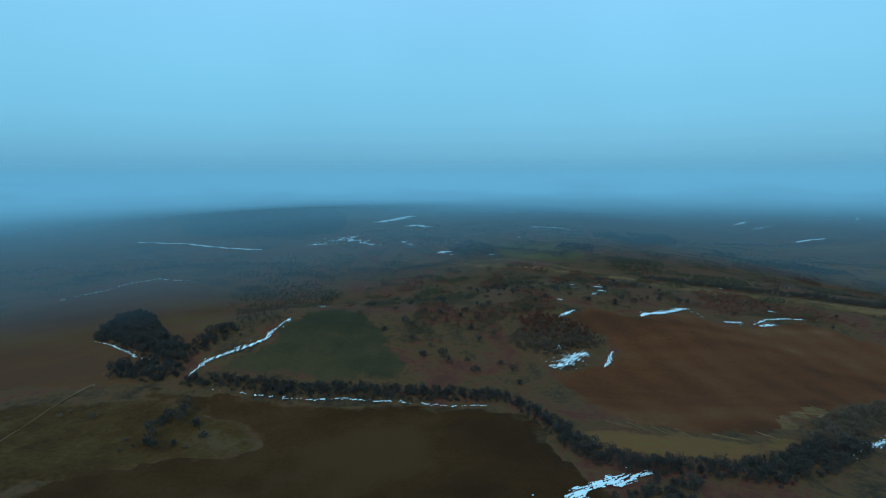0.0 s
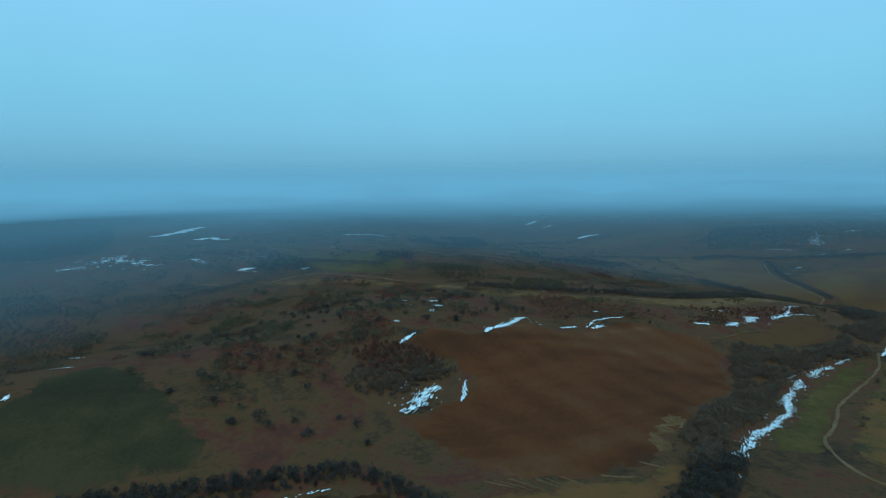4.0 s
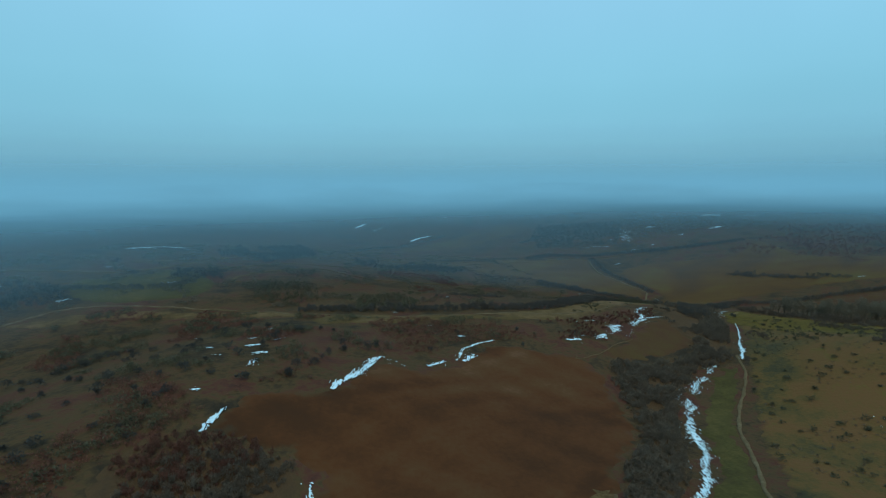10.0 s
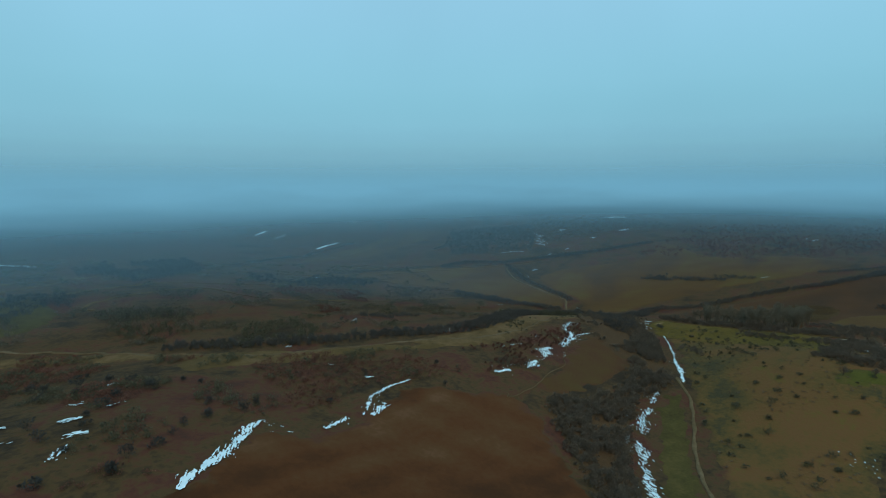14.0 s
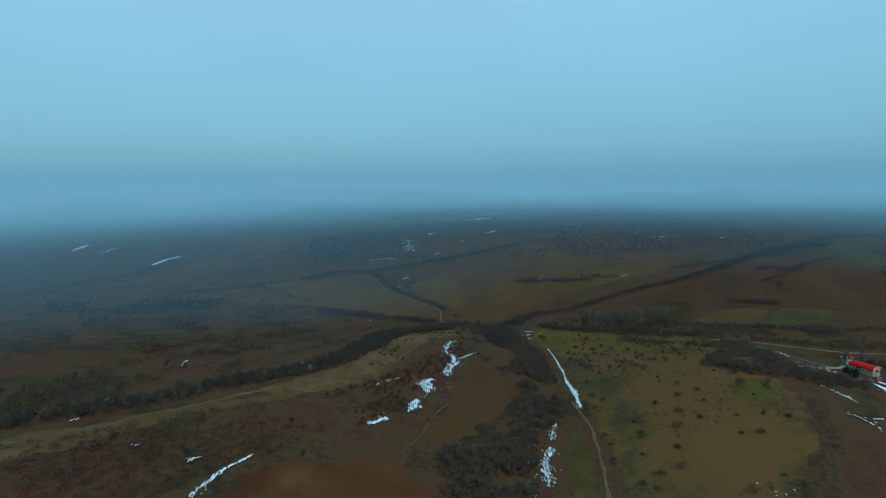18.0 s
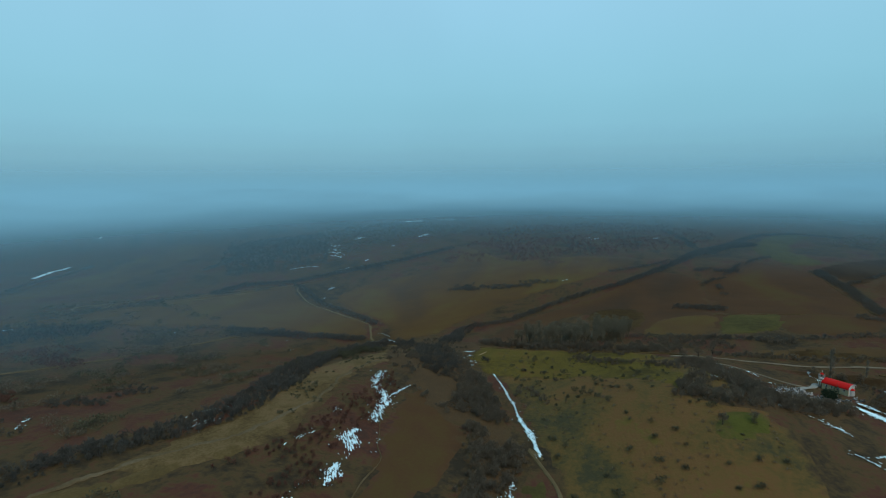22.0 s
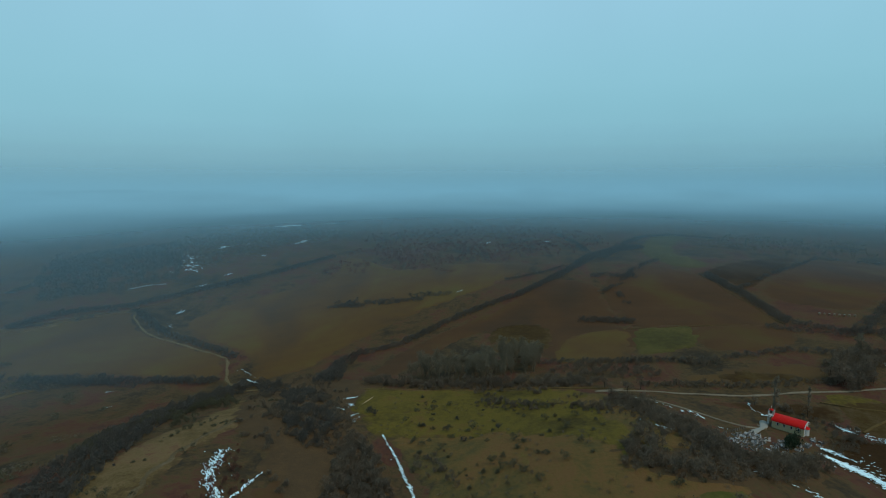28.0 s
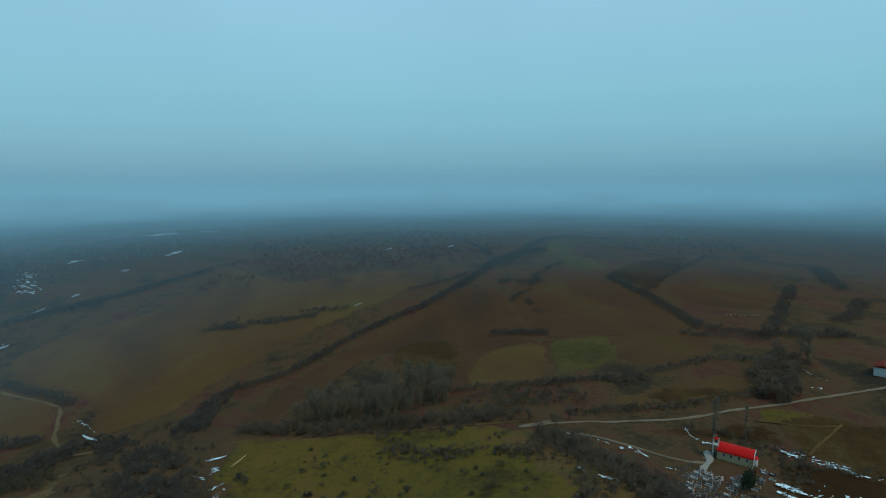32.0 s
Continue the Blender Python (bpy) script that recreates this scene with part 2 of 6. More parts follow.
M_VERGE = shader("green_verge_grass", [(0.34, (0.037, 0.032, 0.013)), (0.50, (0.055, 0.049, 0.016)), (0.64, (0.076, 0.060, 0.021))], (0.04, 0.2, 0.8), bump=0.3, gain=1.4, edge=[(0.30, (0.044, 0.037, 0.014)), (0.65, (0.060, 0.050, 0.018))])
M_COLUMN = shader("pale_columnar_twigs", [(0.20, (0.116, 0.100, 0.077)), (0.50, (0.169, 0.150, 0.116)), (0.85, (0.232, 0.208, 0.165))], (0.05, 0.4), random_value=0.3, island=True, soft=0.6)
M_GRAVEL = shader("pale_gravel", [(0.30, (0.099, 0.084, 0.061)), (0.50, (0.135, 0.116, 0.086)), (0.70, (0.179, 0.158, 0.119))], (0.05, 0.3, 2.0), bump=0.1)
M_DIRT = shader("pale_dirt_track", [(0.32, (0.061, 0.044, 0.023)), (0.50, (0.100, 0.077, 0.041)), (0.68, (0.156, 0.130, 0.083))], (0.05, 0.3, 2.0), bump=0.1)
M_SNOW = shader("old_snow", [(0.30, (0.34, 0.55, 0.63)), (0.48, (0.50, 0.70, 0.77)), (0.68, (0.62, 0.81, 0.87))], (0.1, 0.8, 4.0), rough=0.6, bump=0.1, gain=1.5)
M_TWIG = shader("bare_twigs", [(0.20, (0.100, 0.089, 0.071)), (0.45, (0.133, 0.116, 0.091)), (0.62, (0.160, 0.137, 0.102)), (0.85, (0.195, 0.152, 0.106))], (0.04, 0.4), random_value=0.14, island=True, soft=0.88)
# darker copy of the bare twigs; shade is put into its colour
M_SHADETWIG = shader("shaded_bare_twigs", [(0.20, (0.047, 0.052, 0.050)), (0.50, (0.066, 0.070, 0.066)), (0.85, (0.093, 0.091, 0.081))], (0.04, 0.4), random_value=0.14, island=True, soft=0.85)
# between the two twig tones; far haze is put into its colour
M_HEDGE = shader("haze_grey_twigs", [(0.20, (0.073, 0.074, 0.069)), (0.50, (0.101, 0.101, 0.091)), (0.85, (0.140, 0.136, 0.117))], (0.04, 0.4), random_value=0.14, island=True, soft=0.9)
M_RUST = shader("russet_twigs", [(0.20, (0.077, 0.049, 0.042)), (0.50, (0.146, 0.074, 0.055)), (0.85, (0.209, 0.095, 0.072))], (0.04, 0.4), random_value=0.16, island=True, soft=0.85)
M_BUSHGREEN = shader("dull_green_leaves", [(0.20, (0.055, 0.063, 0.046)), (0.50, (0.095, 0.097, 0.063)), (0.85, (0.147, 0.133, 0.086))], (0.04, 0.4), random_value=0.16, island=True, soft=0.85)
M_PALE = shader("pale_poplar_twigs", [(0.20, (0.102, 0.094, 0.070)), (0.50, (0.135, 0.124, 0.090)), (0.85, (0.186, 0.167, 0.118))], (0.05, 0.4), random_value=0.3, island=True, soft=0.6)
M_BARK = shader("grey_bark", [(0.3, (0.030, 0.026, 0.020)), (0.7, (0.075, 0.065, 0.050))], (0.3, 3.0), bump=0.05)
M_CYPRESS = shader("dark_conifer_needles", [(0.20, (0.014, 0.025, 0.016)), (0.80, (0.036, 0.054, 0.031))], (0.3, 2.0), random_value=0.3, island=True, soft=0.4)
M_LITTER = shader("leaf_litter_under_bushes", [(0.30, (0.041, 0.029, 0.018)), (0.50, (0.061, 0.039, 0.021)), (0.70, (0.085, 0.052, 0.025))], (0.05, 0.3, 1.2), bump=0.3, edge=HEATH)
M_ROOFRED = shader("red_painted_roof", [(0.3, (0.36, 0.008, 0.008)), (0.7, (0.48, 0.015, 0.012))], (0.1, 0.6, 3.0), rough=0.5, bump=0.02)
M_PLASTER = shader("cream_plaster", [(0.30, (0.290, 0.225, 0.130)), (0.70, (0.390, 0.310, 0.190))], (0.2, 0.9, 4.0), bump=0.02)
M_WHITE = shader("white_limewash", [(0.3, (0.34, 0.34, 0.33)), (0.7, (0.46, 0.46, 0.44))], (0.2, 0.9, 4.0), bump=0.02)
M_GLASS = shader("dark_window_glass", [(0.3, (0.012, 0.014, 0.018)), (0.7, (0.03, 0.035, 0.04))], (0.5, 2.0), rough=0.08, spec=0.5)
M_MARBLE = shader("pale_marble", [(0.25, (0.064, 0.068, 0.068)), (0.50, (0.160, 0.164, 0.164)), (0.80, (0.416, 0.424, 0.424))], (0.3, 1.2, 5.0), rough=0.45, random_value=0.7, bump=0.01)
M_GRANITE = shader("grey_granite", [(0.3, (0.07, 0.07, 0.075)), (0.7, (0.20, 0.20, 0.20))], (0.5, 4.0), rough=0.35, random_value=0.4)
M_CONCRETE = shader("pale_concrete", [(0.3, (0.14, 0.15, 0.14)), (0.7, (0.24, 0.25, 0.23))], (0.1, 0.6, 4.0), bump=0.02)
M_TILE = shader("dull_red_tiles", [(0.3, (0.084, 0.017, 0.013)), (0.7, (0.154, 0.035, 0.021))], (0.4, 3.0), bump=0.03)
M_WOOD = shader("weathered_wood", [(0.3, (0.09, 0.065, 0.04)), (0.7, (0.22, 0.17, 0.11))], (0.5, 4.0), bump=0.02, random_value=0.3)
M_PALEWOOD = shader("barked_pale_log", [(0.3, (0.22, 0.17, 0.10)), (0.7, (0.36, 0.28, 0.17))], (0.5, 4.0), bump=0.02)
M_IRON = shader("black_iron", [(0.3, (0.015, 0.015, 0.016)), (0.7, (0.04, 0.038, 0.036))], (1.0, 8.0), rough=0.5, metal=0.6)

# ---- the lie of the land ----
HILLS = [(0, 0, 140, 1.5), (100, 120, 90, 5.3), (-100, 250, 110, 6.2), (30, 290, 80, 6.1), (90, 330, 70, 20.4), (150, 300, 70, -2.1), (200, 240, 80, -7.3), (290, 250, 80, -5.4), (270, 360, 90, 11.6), (390, 190, 70, 6.2), (440, 110, 90, 4.8), (360, 110, 80, -12.3), (430, 300, 80, 13.0), (560, 360, 130, -25.1), (600, 120, 150, -1.8), (780, 280, 200, -20.6), (960, 200, 220, 20.2), (880, 600, 230, 12.6), (660, 560, 160, -4.9), (660, 950, 260, -35.0)]
RISES = [(-20, 420, 130, -17.2), (-50, 850, 300, 24.2), (250, 1350, 300, -0.7), (400, 500, 150, -18.6), (200, 600, 180, 6.6), (-85, 275, 45, 17.4), (-62, 200, 50, -11.1), (60, 240, 45, -9.6), (395, 322, 50, 4.7), (360, 165, 45, 15.9), (262, 292, 50, 5.2), (310, 232, 50, -7.2), (405, 258, 50, -12.6), (575, -10, 90, 5.0), (5, 275, 45, 7.9), (422, 105, 25, -1.6), (250, 212, 60, -2.0)]
_hills = np.array(HILLS + RISES, float)


def smooth(a, b, v):
    u = np.clip((v - a) / (b - a), 0, 1)
    return u * u * (3 - 2 * u)


def ground(x, y):
    """Height of the land at x, y (arrays or numbers)."""
    x, y = np.asarray(x, float), np.asarray(y, float)
    z = np.full(np.broadcast(x, y).shape, 5.0)
    for hx, hy, w, a in _hills:
        z = z + a * np.exp(-((x - hx) ** 2 + (y - hy) ** 2) / (2 * w * w))
    z = z + 0.35 * np.sin(x / 11.3 + 1.3 * np.sin(y / 17.1)) * np.sin(y / 9.7 + 1.1 * np.sin(x / 15.3))
    r = np.hypot(x - 200, y - 60)
    z = z + smooth(900, 2600, r) * (34 + 16 * np.sin(x / 310 + 0.6) * np.sin(y / 270 + 1.9))
    return z


def gz(x, y):
    return float(ground(x, y))


def mesh_from(name, verts, tris, uvs=None):
    """A mesh from arrays of corners and triangles (or quads)."""
    me = bpy.data.meshes.new(name)
    verts, tris = np.asarray(verts, np.float32), np.asarray(tris, np.int32)
    k = tris.shape[1]
    me.vertices.add(len(verts))
    me.vertices.foreach_set("co", verts.ravel())
    me.loops.add(tris.size)
    me.loops.foreach_set("vertex_index", tris.ravel())
    me.polygons.add(len(tris))
    me.polygons.foreach_set("loop_start", np.arange(0, tris.size, k, dtype=np.int32))
    me.update(calc_edges=True)
    me.validate()
    if uvs is not None:
        layer = me.uv_layers.new(name="UVMap")
        layer.data.foreach_set("uv", np.asarray(uvs, np.float32)[tris.ravel()].ravel())
    return me


def shade(me, smooth_it=True):
    me.polygons.foreach_set("use_smooth", np.full(len(me.polygons), smooth_it))
    return me


# the ground, one sheet to the horizon
def axis(lo, hi, step):
    inner = list(np.arange(lo, hi + 0.1, step))
    out, d = [], step
    v = hi
    while v < 4600:
        d = min(d * 1.25, 300)
        v += d
        out.append(v)
    d, v, back = step, lo, []
    while v > -4600:
        d = min(d * 1.25, 300)
        v -= d
        back.append(v)
    return np.array(back[::-1] + inner + out)


gx, gy = axis(-320, 960, 5.0), axis(-260, 700, 5.0)
GX, GY = np.meshgrid(gx, gy)
GZ = ground(GX, GY)
nx, ny = len(gx), len(gy)
ii = np.arange(nx * ny).reshape(ny, nx)
quads = np.stack([ii[:-1, :-1], ii[:-1, 1:], ii[1:, 1:], ii[1:, :-1]], -1).reshape(-1, 4)
gm = shade(mesh_from("ground", np.stack([GX, GY, GZ], -1).reshape(-1, 3), quads))
gm.materials.append(M_HEATH)
tagged(new("ground", gm), "rolling heath of dull olive grass and brown bracken in winter", "ground", kind="structure")


# ---- draped sheets: fields, tracks, snow ----
from mathutils import geometry as geo


def ragged(outline, step, wobble, seed):
    """The outline cut into short steps with small irregular in and outs."""
    pts = [Vector(p) for p in outline]
    out = []
    for i, p in enumerate(pts):
        q = pts[(i + 1) % len(pts)]
        a, b = pts[i - 1], pts[(i + 2) % len(pts)]
        k = max(1, int((q - p).length / step))
        for j in range(k):
            u = j / k
            c = 0.5 * ((2 * p) + (q - a) * u + (2 * a - 5 * p + 4 * q - b) * u * u + (3 * p - a - 3 * q + b) * u ** 3)
            w = noise.noise_vector(Vector((c.x * 0.11, c.y * 0.11, seed))) * wobble
            w2 = noise.noise_vector(Vector((c.x * 0.4, c.y * 0.4, seed + 9))) * wobble * 0.45
            out.append(Vector((c.x + w.x + w2.x, c.y + w.y + w2.y)))
    return out


def inside(x, y, poly):
    """Which of the points lie in the polygon."""
    x, y = np.asarray(x, float), np.asarray(y, float)
    res = np.zeros(x.shape, bool)
    n = len(poly)
    for i in range(n):
        x0, y0 = poly[i]
        x1, y1 = poly[(i + 1) % n]
        if y0 == y1:
            continue
        cross = ((y0 > y) != (y1 > y)) & (x < (x1 - x0) * (y - y0) / (y1 - y0) + x0)
        res ^= cross
    return res


def field(name, outline, material, label, lift=0.3, step=3.0, wobble=4.0, grid=5.0, seed=1.0, category="field"):
    edge = ragged(outline, step, wobble, seed)
    e = np.array([(p.x, p.y) for p in edge])
    lo, hi = e.min(0), e.max(0)
    X, Y = np.meshgrid(np.arange(lo[0], hi[0], grid), np.arange(lo[1], hi[1], grid))
    ok = inside(X, Y, e)
    inner = [Vector((a, b)) for a, b in zip(X[ok], Y[ok])]
    pts, _, faces, _, _, _ = geo.delaunay_2d_cdt(edge + inner, [], [list(range(len(edge)))], 1, 0.01)
    xy = np.array([(p.x, p.y) for p in pts])
    gap = np.array([np.sqrt(((e - q) ** 2).sum(1).min()) for q in xy])
    v = np.c_[xy, ground(xy[:, 0], xy[:, 1]) - 0.3 + (lift + 0.3) * np.minimum(gap / 3.0, 1.0)]
    uv = np.c_[np.minimum(gap / 14.0, 1.0), np.zeros(len(xy))]
    me = shade(mesh_from(name, v, [f[:3] for f in faces if len(f) == 3], uv))
    me.materials.append(material)
    return tagged(new(name, me), label, category, kind="structure")


def ribbon(name, line, width, material, label, lift=0.42, step=2.0, wobble=0.5, category="track"):
    """A strip along a line on the ground, worn hollow along both wheel lines."""
    pts = ragged(line, step, wobble, 3.0)
    cut = int(np.argmin([(p - Vector(line[-1])).length for p in pts]))
    p = np.array([(q.x, q.y) for q in pts[:cut + 1]])
    d = np.gradient(p, axis=0)
    d /= np.linalg.norm(d, axis=1)[:, None] + 1e-9
    nrm = np.c_[-d[:, 1], d[:, 0]]
    rows = []
    rng = np.random.default_rng(len(p))
    half = width / 2 * (1 + 0.22 * np.sin(np.arange(len(p)) * 0.7) + 0.1 * rng.standard_normal(len(p)))
    prof = [(-1.0, -0.4), (-0.75, -0.02), (-0.5, -0.08), (-0.2, 0.03), (0.2, 0.03), (0.5, -0.08), (0.75, -0.02), (1.0, -0.4)]
    for s, dz in prof:
        q = p + nrm * (half * s)[:, None]
        rows.append(np.c_[q, ground(q[:, 0], q[:, 1]) + lift + dz])
    V = np.stack(rows, 1)
    k, m = V.shape[:2]
    idx = np.arange(k * m).reshape(k, m)
    faces = [np.stack([idx[:-1, j], idx[1:, j], idx[1:, j + 1], idx[:-1, j + 1]], -1) for j in range(7)]
    me = shade(mesh_from(name, V.reshape(-1, 3), np.concatenate(faces)))
    me.materials.append(material)
    return tagged(new(name, me), label, category, kind="structure")


_snow = [0]


def snow(line, width, dense, label, grain=None, size=1.0, lift=0.42, spread=0.3):
    """Old snow along a line: a thin sheet, whole in the middle, torn into scraps and holes along the grain towards its edges."""
    _snow[0] += 1
    k0 = _snow[0]
    if size < 1:
        width, dense = width * 1.2, dense * 0.84
    rng = np.random.default_rng(100 + k0)
    p = np.array(line, float)
    seg = np.linalg.norm(np.diff(p, axis=0), axis=1)
    s = np.r_[0, np.cumsum(seg)]
    total = s[-1]
    cell = 0.48 * size if size > 1.5 else 0.42
    su, sv = np.arange(-1.5 * cell, total + 1.5 * cell, cell * 1.5), np.arange(-1.1 * width, 1.1 * width + cell, cell)
    U, W = np.meshgrid(su, sv, indexing="ij")
    U = U + rng.uniform(-0.35, 0.35, U.shape) * cell * 1.5
    W = W + rng.uniform(-0.35, 0.35, U.shape) * cell
    uc = np.clip(U, 0, total)
    tx, ty = np.gradient(np.interp(su, s, p[:, 0])), np.gradient(np.interp(su, s, p[:, 1]))
    inside_run = (su > 0) & (su < total)
    tx, ty = np.interp(U, su[inside_run], tx[inside_run]), np.interp(U, su[inside_run], ty[inside_run])
    tl = np.hypot(tx, ty) + 1e-9
    tx, ty = tx / tl, ty / tl
    meander = 0.25 * width * np.sin(uc * 0.22 + k0)
    X = np.interp(uc, s, p[:, 0]) + (U - uc) * tx - ty * (W + meander * 0.5)
    Y = np.interp(uc, s, p[:, 1]) + (U - uc) * ty + tx * (W + meander * 0.5)
    nu, nv = X.shape
    ids = np.arange(nu * nv).reshape(nu, nv)
    a, b, c, d = ids[:-1, :-1], ids[1:, :-1], ids[1:, 1:], ids[:-1, 1:]
    T = np.concatenate([np.stack([a, b, c], -1).reshape(-1, 3), np.stack([a, c, d], -1).reshape(-1, 3)])
    xf, yf = X.ravel(), Y.ravel()
    cx, cy = xf[T].mean(1), yf[T].mean(1)
    cu, cw = uc.ravel()[T].mean(1), W.ravel()[T].mean(1)
    fat = np.clip(0.55 + 0.5 * np.sin(cu / max(total, 1) * np.pi) + 0.22 * np.sin(cu * 0.4 + k0), 0.3, 1.25)
    cover = np.clip(dense, 0, 1.4) * np.exp(-(cw / (0.44 * width * fat)) ** 2)
    ga = math.atan2(p[-1, 1] - p[0, 1], p[-1, 0] - p[0, 0]) + 0.35 if grain is None else radians(grain)
    ca, sa = math.cos(ga), math.sin(ga)
    q = 1.0 / max(size, 0.6)
    f = np.array([noise.noise(Vector((q * 0.22 * (x * ca + y * sa), q * 1.5 * (y * ca - x * sa), k0))) + 0.5 * noise.noise(Vector((q * 0.8 * (x * ca + y * sa), q * 2.5 * (y * ca - x * sa), k0 + 9.0))) for x, y in zip(cx, cy)])
    keep = f > 0.76 - 1.32 * cover
    if keep.sum() < 6:
        score = f - 2 * np.abs(cw) / width
        keep = score >= np.sort(score)[-8]
    T = T[keep]
    used, T = np.unique(T, return_inverse=True)
    T = T.reshape(-1, 3)
    z = ground(xf[used], yf[used]) + lift + rng.uniform(0.0, 0.16, len(used)) * min(size, 1.0)
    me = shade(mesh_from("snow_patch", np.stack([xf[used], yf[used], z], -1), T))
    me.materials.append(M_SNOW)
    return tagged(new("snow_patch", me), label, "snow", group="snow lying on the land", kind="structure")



field("ploughed_field", [(67, 287), (75, 294), (86, 301), (97, 300), (110, 291), (120, 294), (142, 308), (158, 300), (168, 298), (190, 304), (216, 311), (234, 296), (248, 279), (247, 265), (232, 247), (218, 230), (200, 216), (172, 207), (144, 191), (123, 178), (107, 172), (85, 173), (66, 184), (55, 205), (48, 224), (55, 234), (80, 244), (86, 254), (82, 264), (72, 278)], M_PLOUGH, "large bare ploughed field of red-brown soil with a ragged edge")
field("brown_field", [(19, 196), (-20, 203), (-68, 208), (-92, 212), (-133, 211), (-100, 196), (-73, 185), (-71, 174), (-105, 166), (-130, 130), (-60, 90), (40, 100), (60, 120), (45, 140), (38, 160), (36, 182)], M_FALLOW, "dark brown ploughed field below a dark hedge with a line of snow")
field("brown_field", [(-420, 320), (-300, 345), (-284, 384), (-270, 420), (-241, 446), (-195, 435), (-150, 350), (-112, 272), (-118, 250), (-118, 225), (-145, 214), (-191, 213), (-420, 215)], M_BROWN, "ochre-brown winter field on a slope beside a wooded gully", seed=2.0)
field("green_field", [(-82, 266), (-60, 294), (-31, 263), (-20, 234), (-23, 219), (-67, 221), (-104, 221), (-112, 222), (-88, 246)], M_DARKGREEN, "dark green winter cereal field between two hedges", seed=3.0)
field("grassy_plot", [(-130, 205), (-95, 200), (-70, 188), (-68, 172), (-100, 160), (-140, 140), (-190, 150), (-200, 190)], M_ROUGH, "rough olive-brown plot with bushes", seed=3.5, lift=0.45)
field("grass_verge", [(40, 176), (62, 176), (90, 172), (112, 170), (128, 178), (118, 164), (96, 152), (70, 154), (50, 160)], M_PASTURE, "olive-brown grass verge with pale streaks at the field's foot", seed=4.0)
field("grass_strip", [(324, 227), (300, 217), (276, 210), (248, 200), (222, 186), (200, 174), (180, 164), (165, 172), (178, 182), (203, 191), (234, 209), (272, 223), (310, 233)], M_VERGE, "green grass strip between a snow bank and a dirt track", seed=5.0)
field("hill_meadow", [(438, 286), (462, 292), (490, 289), (480, 256), (471, 212), (463, 178), (446, 166), (420, 150), (395, 150), (370, 150), (330, 140), (280, 150), (200, 140), (190, 160), (215, 176), (250, 194), (280, 206), (315, 220), (345, 234), (385, 248), (421, 267)], M_PASTURE, "rounded olive-brown hill pasture dotted with low shrubs", seed=6.0, lift=0.25)
field("lush_patch", [(341, 172), (350, 170), (360, 164), (362, 153), (354, 148), (345, 151), (339, 162)], M_LUSH, "small patch of bright green grass on the hill", seed=6.5, lift=0.65)
field("hill_brow", [(436, 284), (462, 291), (488, 288), (479, 256), (470, 212), (462, 180), (440, 176), (405, 168), (380, 158), (372, 176), (400, 196), (414, 225), (418, 262)], M_GREEN, "yellow-green grass on the brow of the hill", seed=6.7, lift=0.4)
field("lush_patch", [(438, 286), (462, 291), (484, 287), (480, 262), (470, 246), (452, 250), (440, 268)], M_GREEN, "yellow-green grass on the brow of the hill", seed=6.6, lift=0.6)
field("valley_field", [(250, 280), (263, 278), (290, 282), (312, 286), (343, 295), (372, 298), (396, 289), (385, 276), (362, 268), (338, 258), (322, 258), (287, 262), (259, 273)], M_BROWN, "small dark brown fallow field in a fold of the land", seed=7.0)
field("hill_field", [(653, 551), (606, 594), (560, 628), (483, 660), (393, 676), (425, 636), (470, 588), (506, 526), (535, 465), (531, 411), (543, 402), (584, 427), (597, 464), (609, 502), (632, 528)], M_OCHRE, "brown field on a rise beside a pale farm track", seed=8.0)
field("hill_field", [(535, 378), (586, 407), (631, 482), (695, 469), (767, 406), (860, 400), (809, 328), (830, 265), (820, 175), (745, 218), (668, 294), (600, 336), (552, 351)], M_OCHRE, "wide ochre field falling to a hedged stream", seed=9.0)
field("hill_field", [(506, 299), (597, 281), (673, 215), (751, 166), (719, 122), (590, 130), (578, 108), (520, 142), (516, 185), (604, 224), (587, 252), (535, 265)], M_BROWN, "brown field beyond the line of poplars", seed=10.0)
field("hill_field", [(585, 125), (719, 118), (810, 61), (750, 18), (652, 22), (567, 37), (576, 99)], M_BROWN, "brown field crossed by a thin hedge", seed=11.0)
field("hill_field", [(516, 186), (578, 166), (576, 129), (520, 140), (506, 152)], M_OCHRE, "small ochre field above the village road", seed=12.0, lift=0.5)
field("green_field", [(520, 138), (576, 126), (572, 92), (530, 100)], M_VERGE, "small olive field among brown ones", seed=12.5, lift=0.5)
field("hill_field", [(530, 98), (570, 92), (562, 40), (520, 50), (515, 90)], M_BROWN, "brown strip field above a hedge", seed=12.7, lift=0.45)
field("green_field", [(471, 134), (489, 101), (494, 69), (487, 51), (470, 66), (465, 100)], M_OCHRE, "narrow olive strip beside the road", seed=13.0)
field("hill_field", [(690, 71), (808, -30), (854, -128), (680, 4), (709, 7), (750, 16)], M_FALLOW, "dark fallow field on the far slope", seed=14.0)
field("hill_field", [(680, -6), (834, -130), (806, -188), (618, -57), (608, -10)], M_BROWN, "brown field on the far slope", seed=15.0)
field("hill_field", [(452, 70), (440, 40), (400, 20), (395, 60), (420, 80)], M_ROUGH, "olive-brown paddock below the church", seed=16.0)
field("olive_strip", [(479, 116), (484, 103), (485, 84), (481, 67), (474, 62), (466, 70), (466, 87), (468, 106)], M_ROUGH, "dull olive grass strip above the village road", seed=16.1, lift=0.5)
field("grass_patch", [(454, 80), (456, 64), (450, 55), (443, 60), (446, 75)], M_GREEN, "yellow-green grass beside the village road", seed=16.2, lift=0.5)
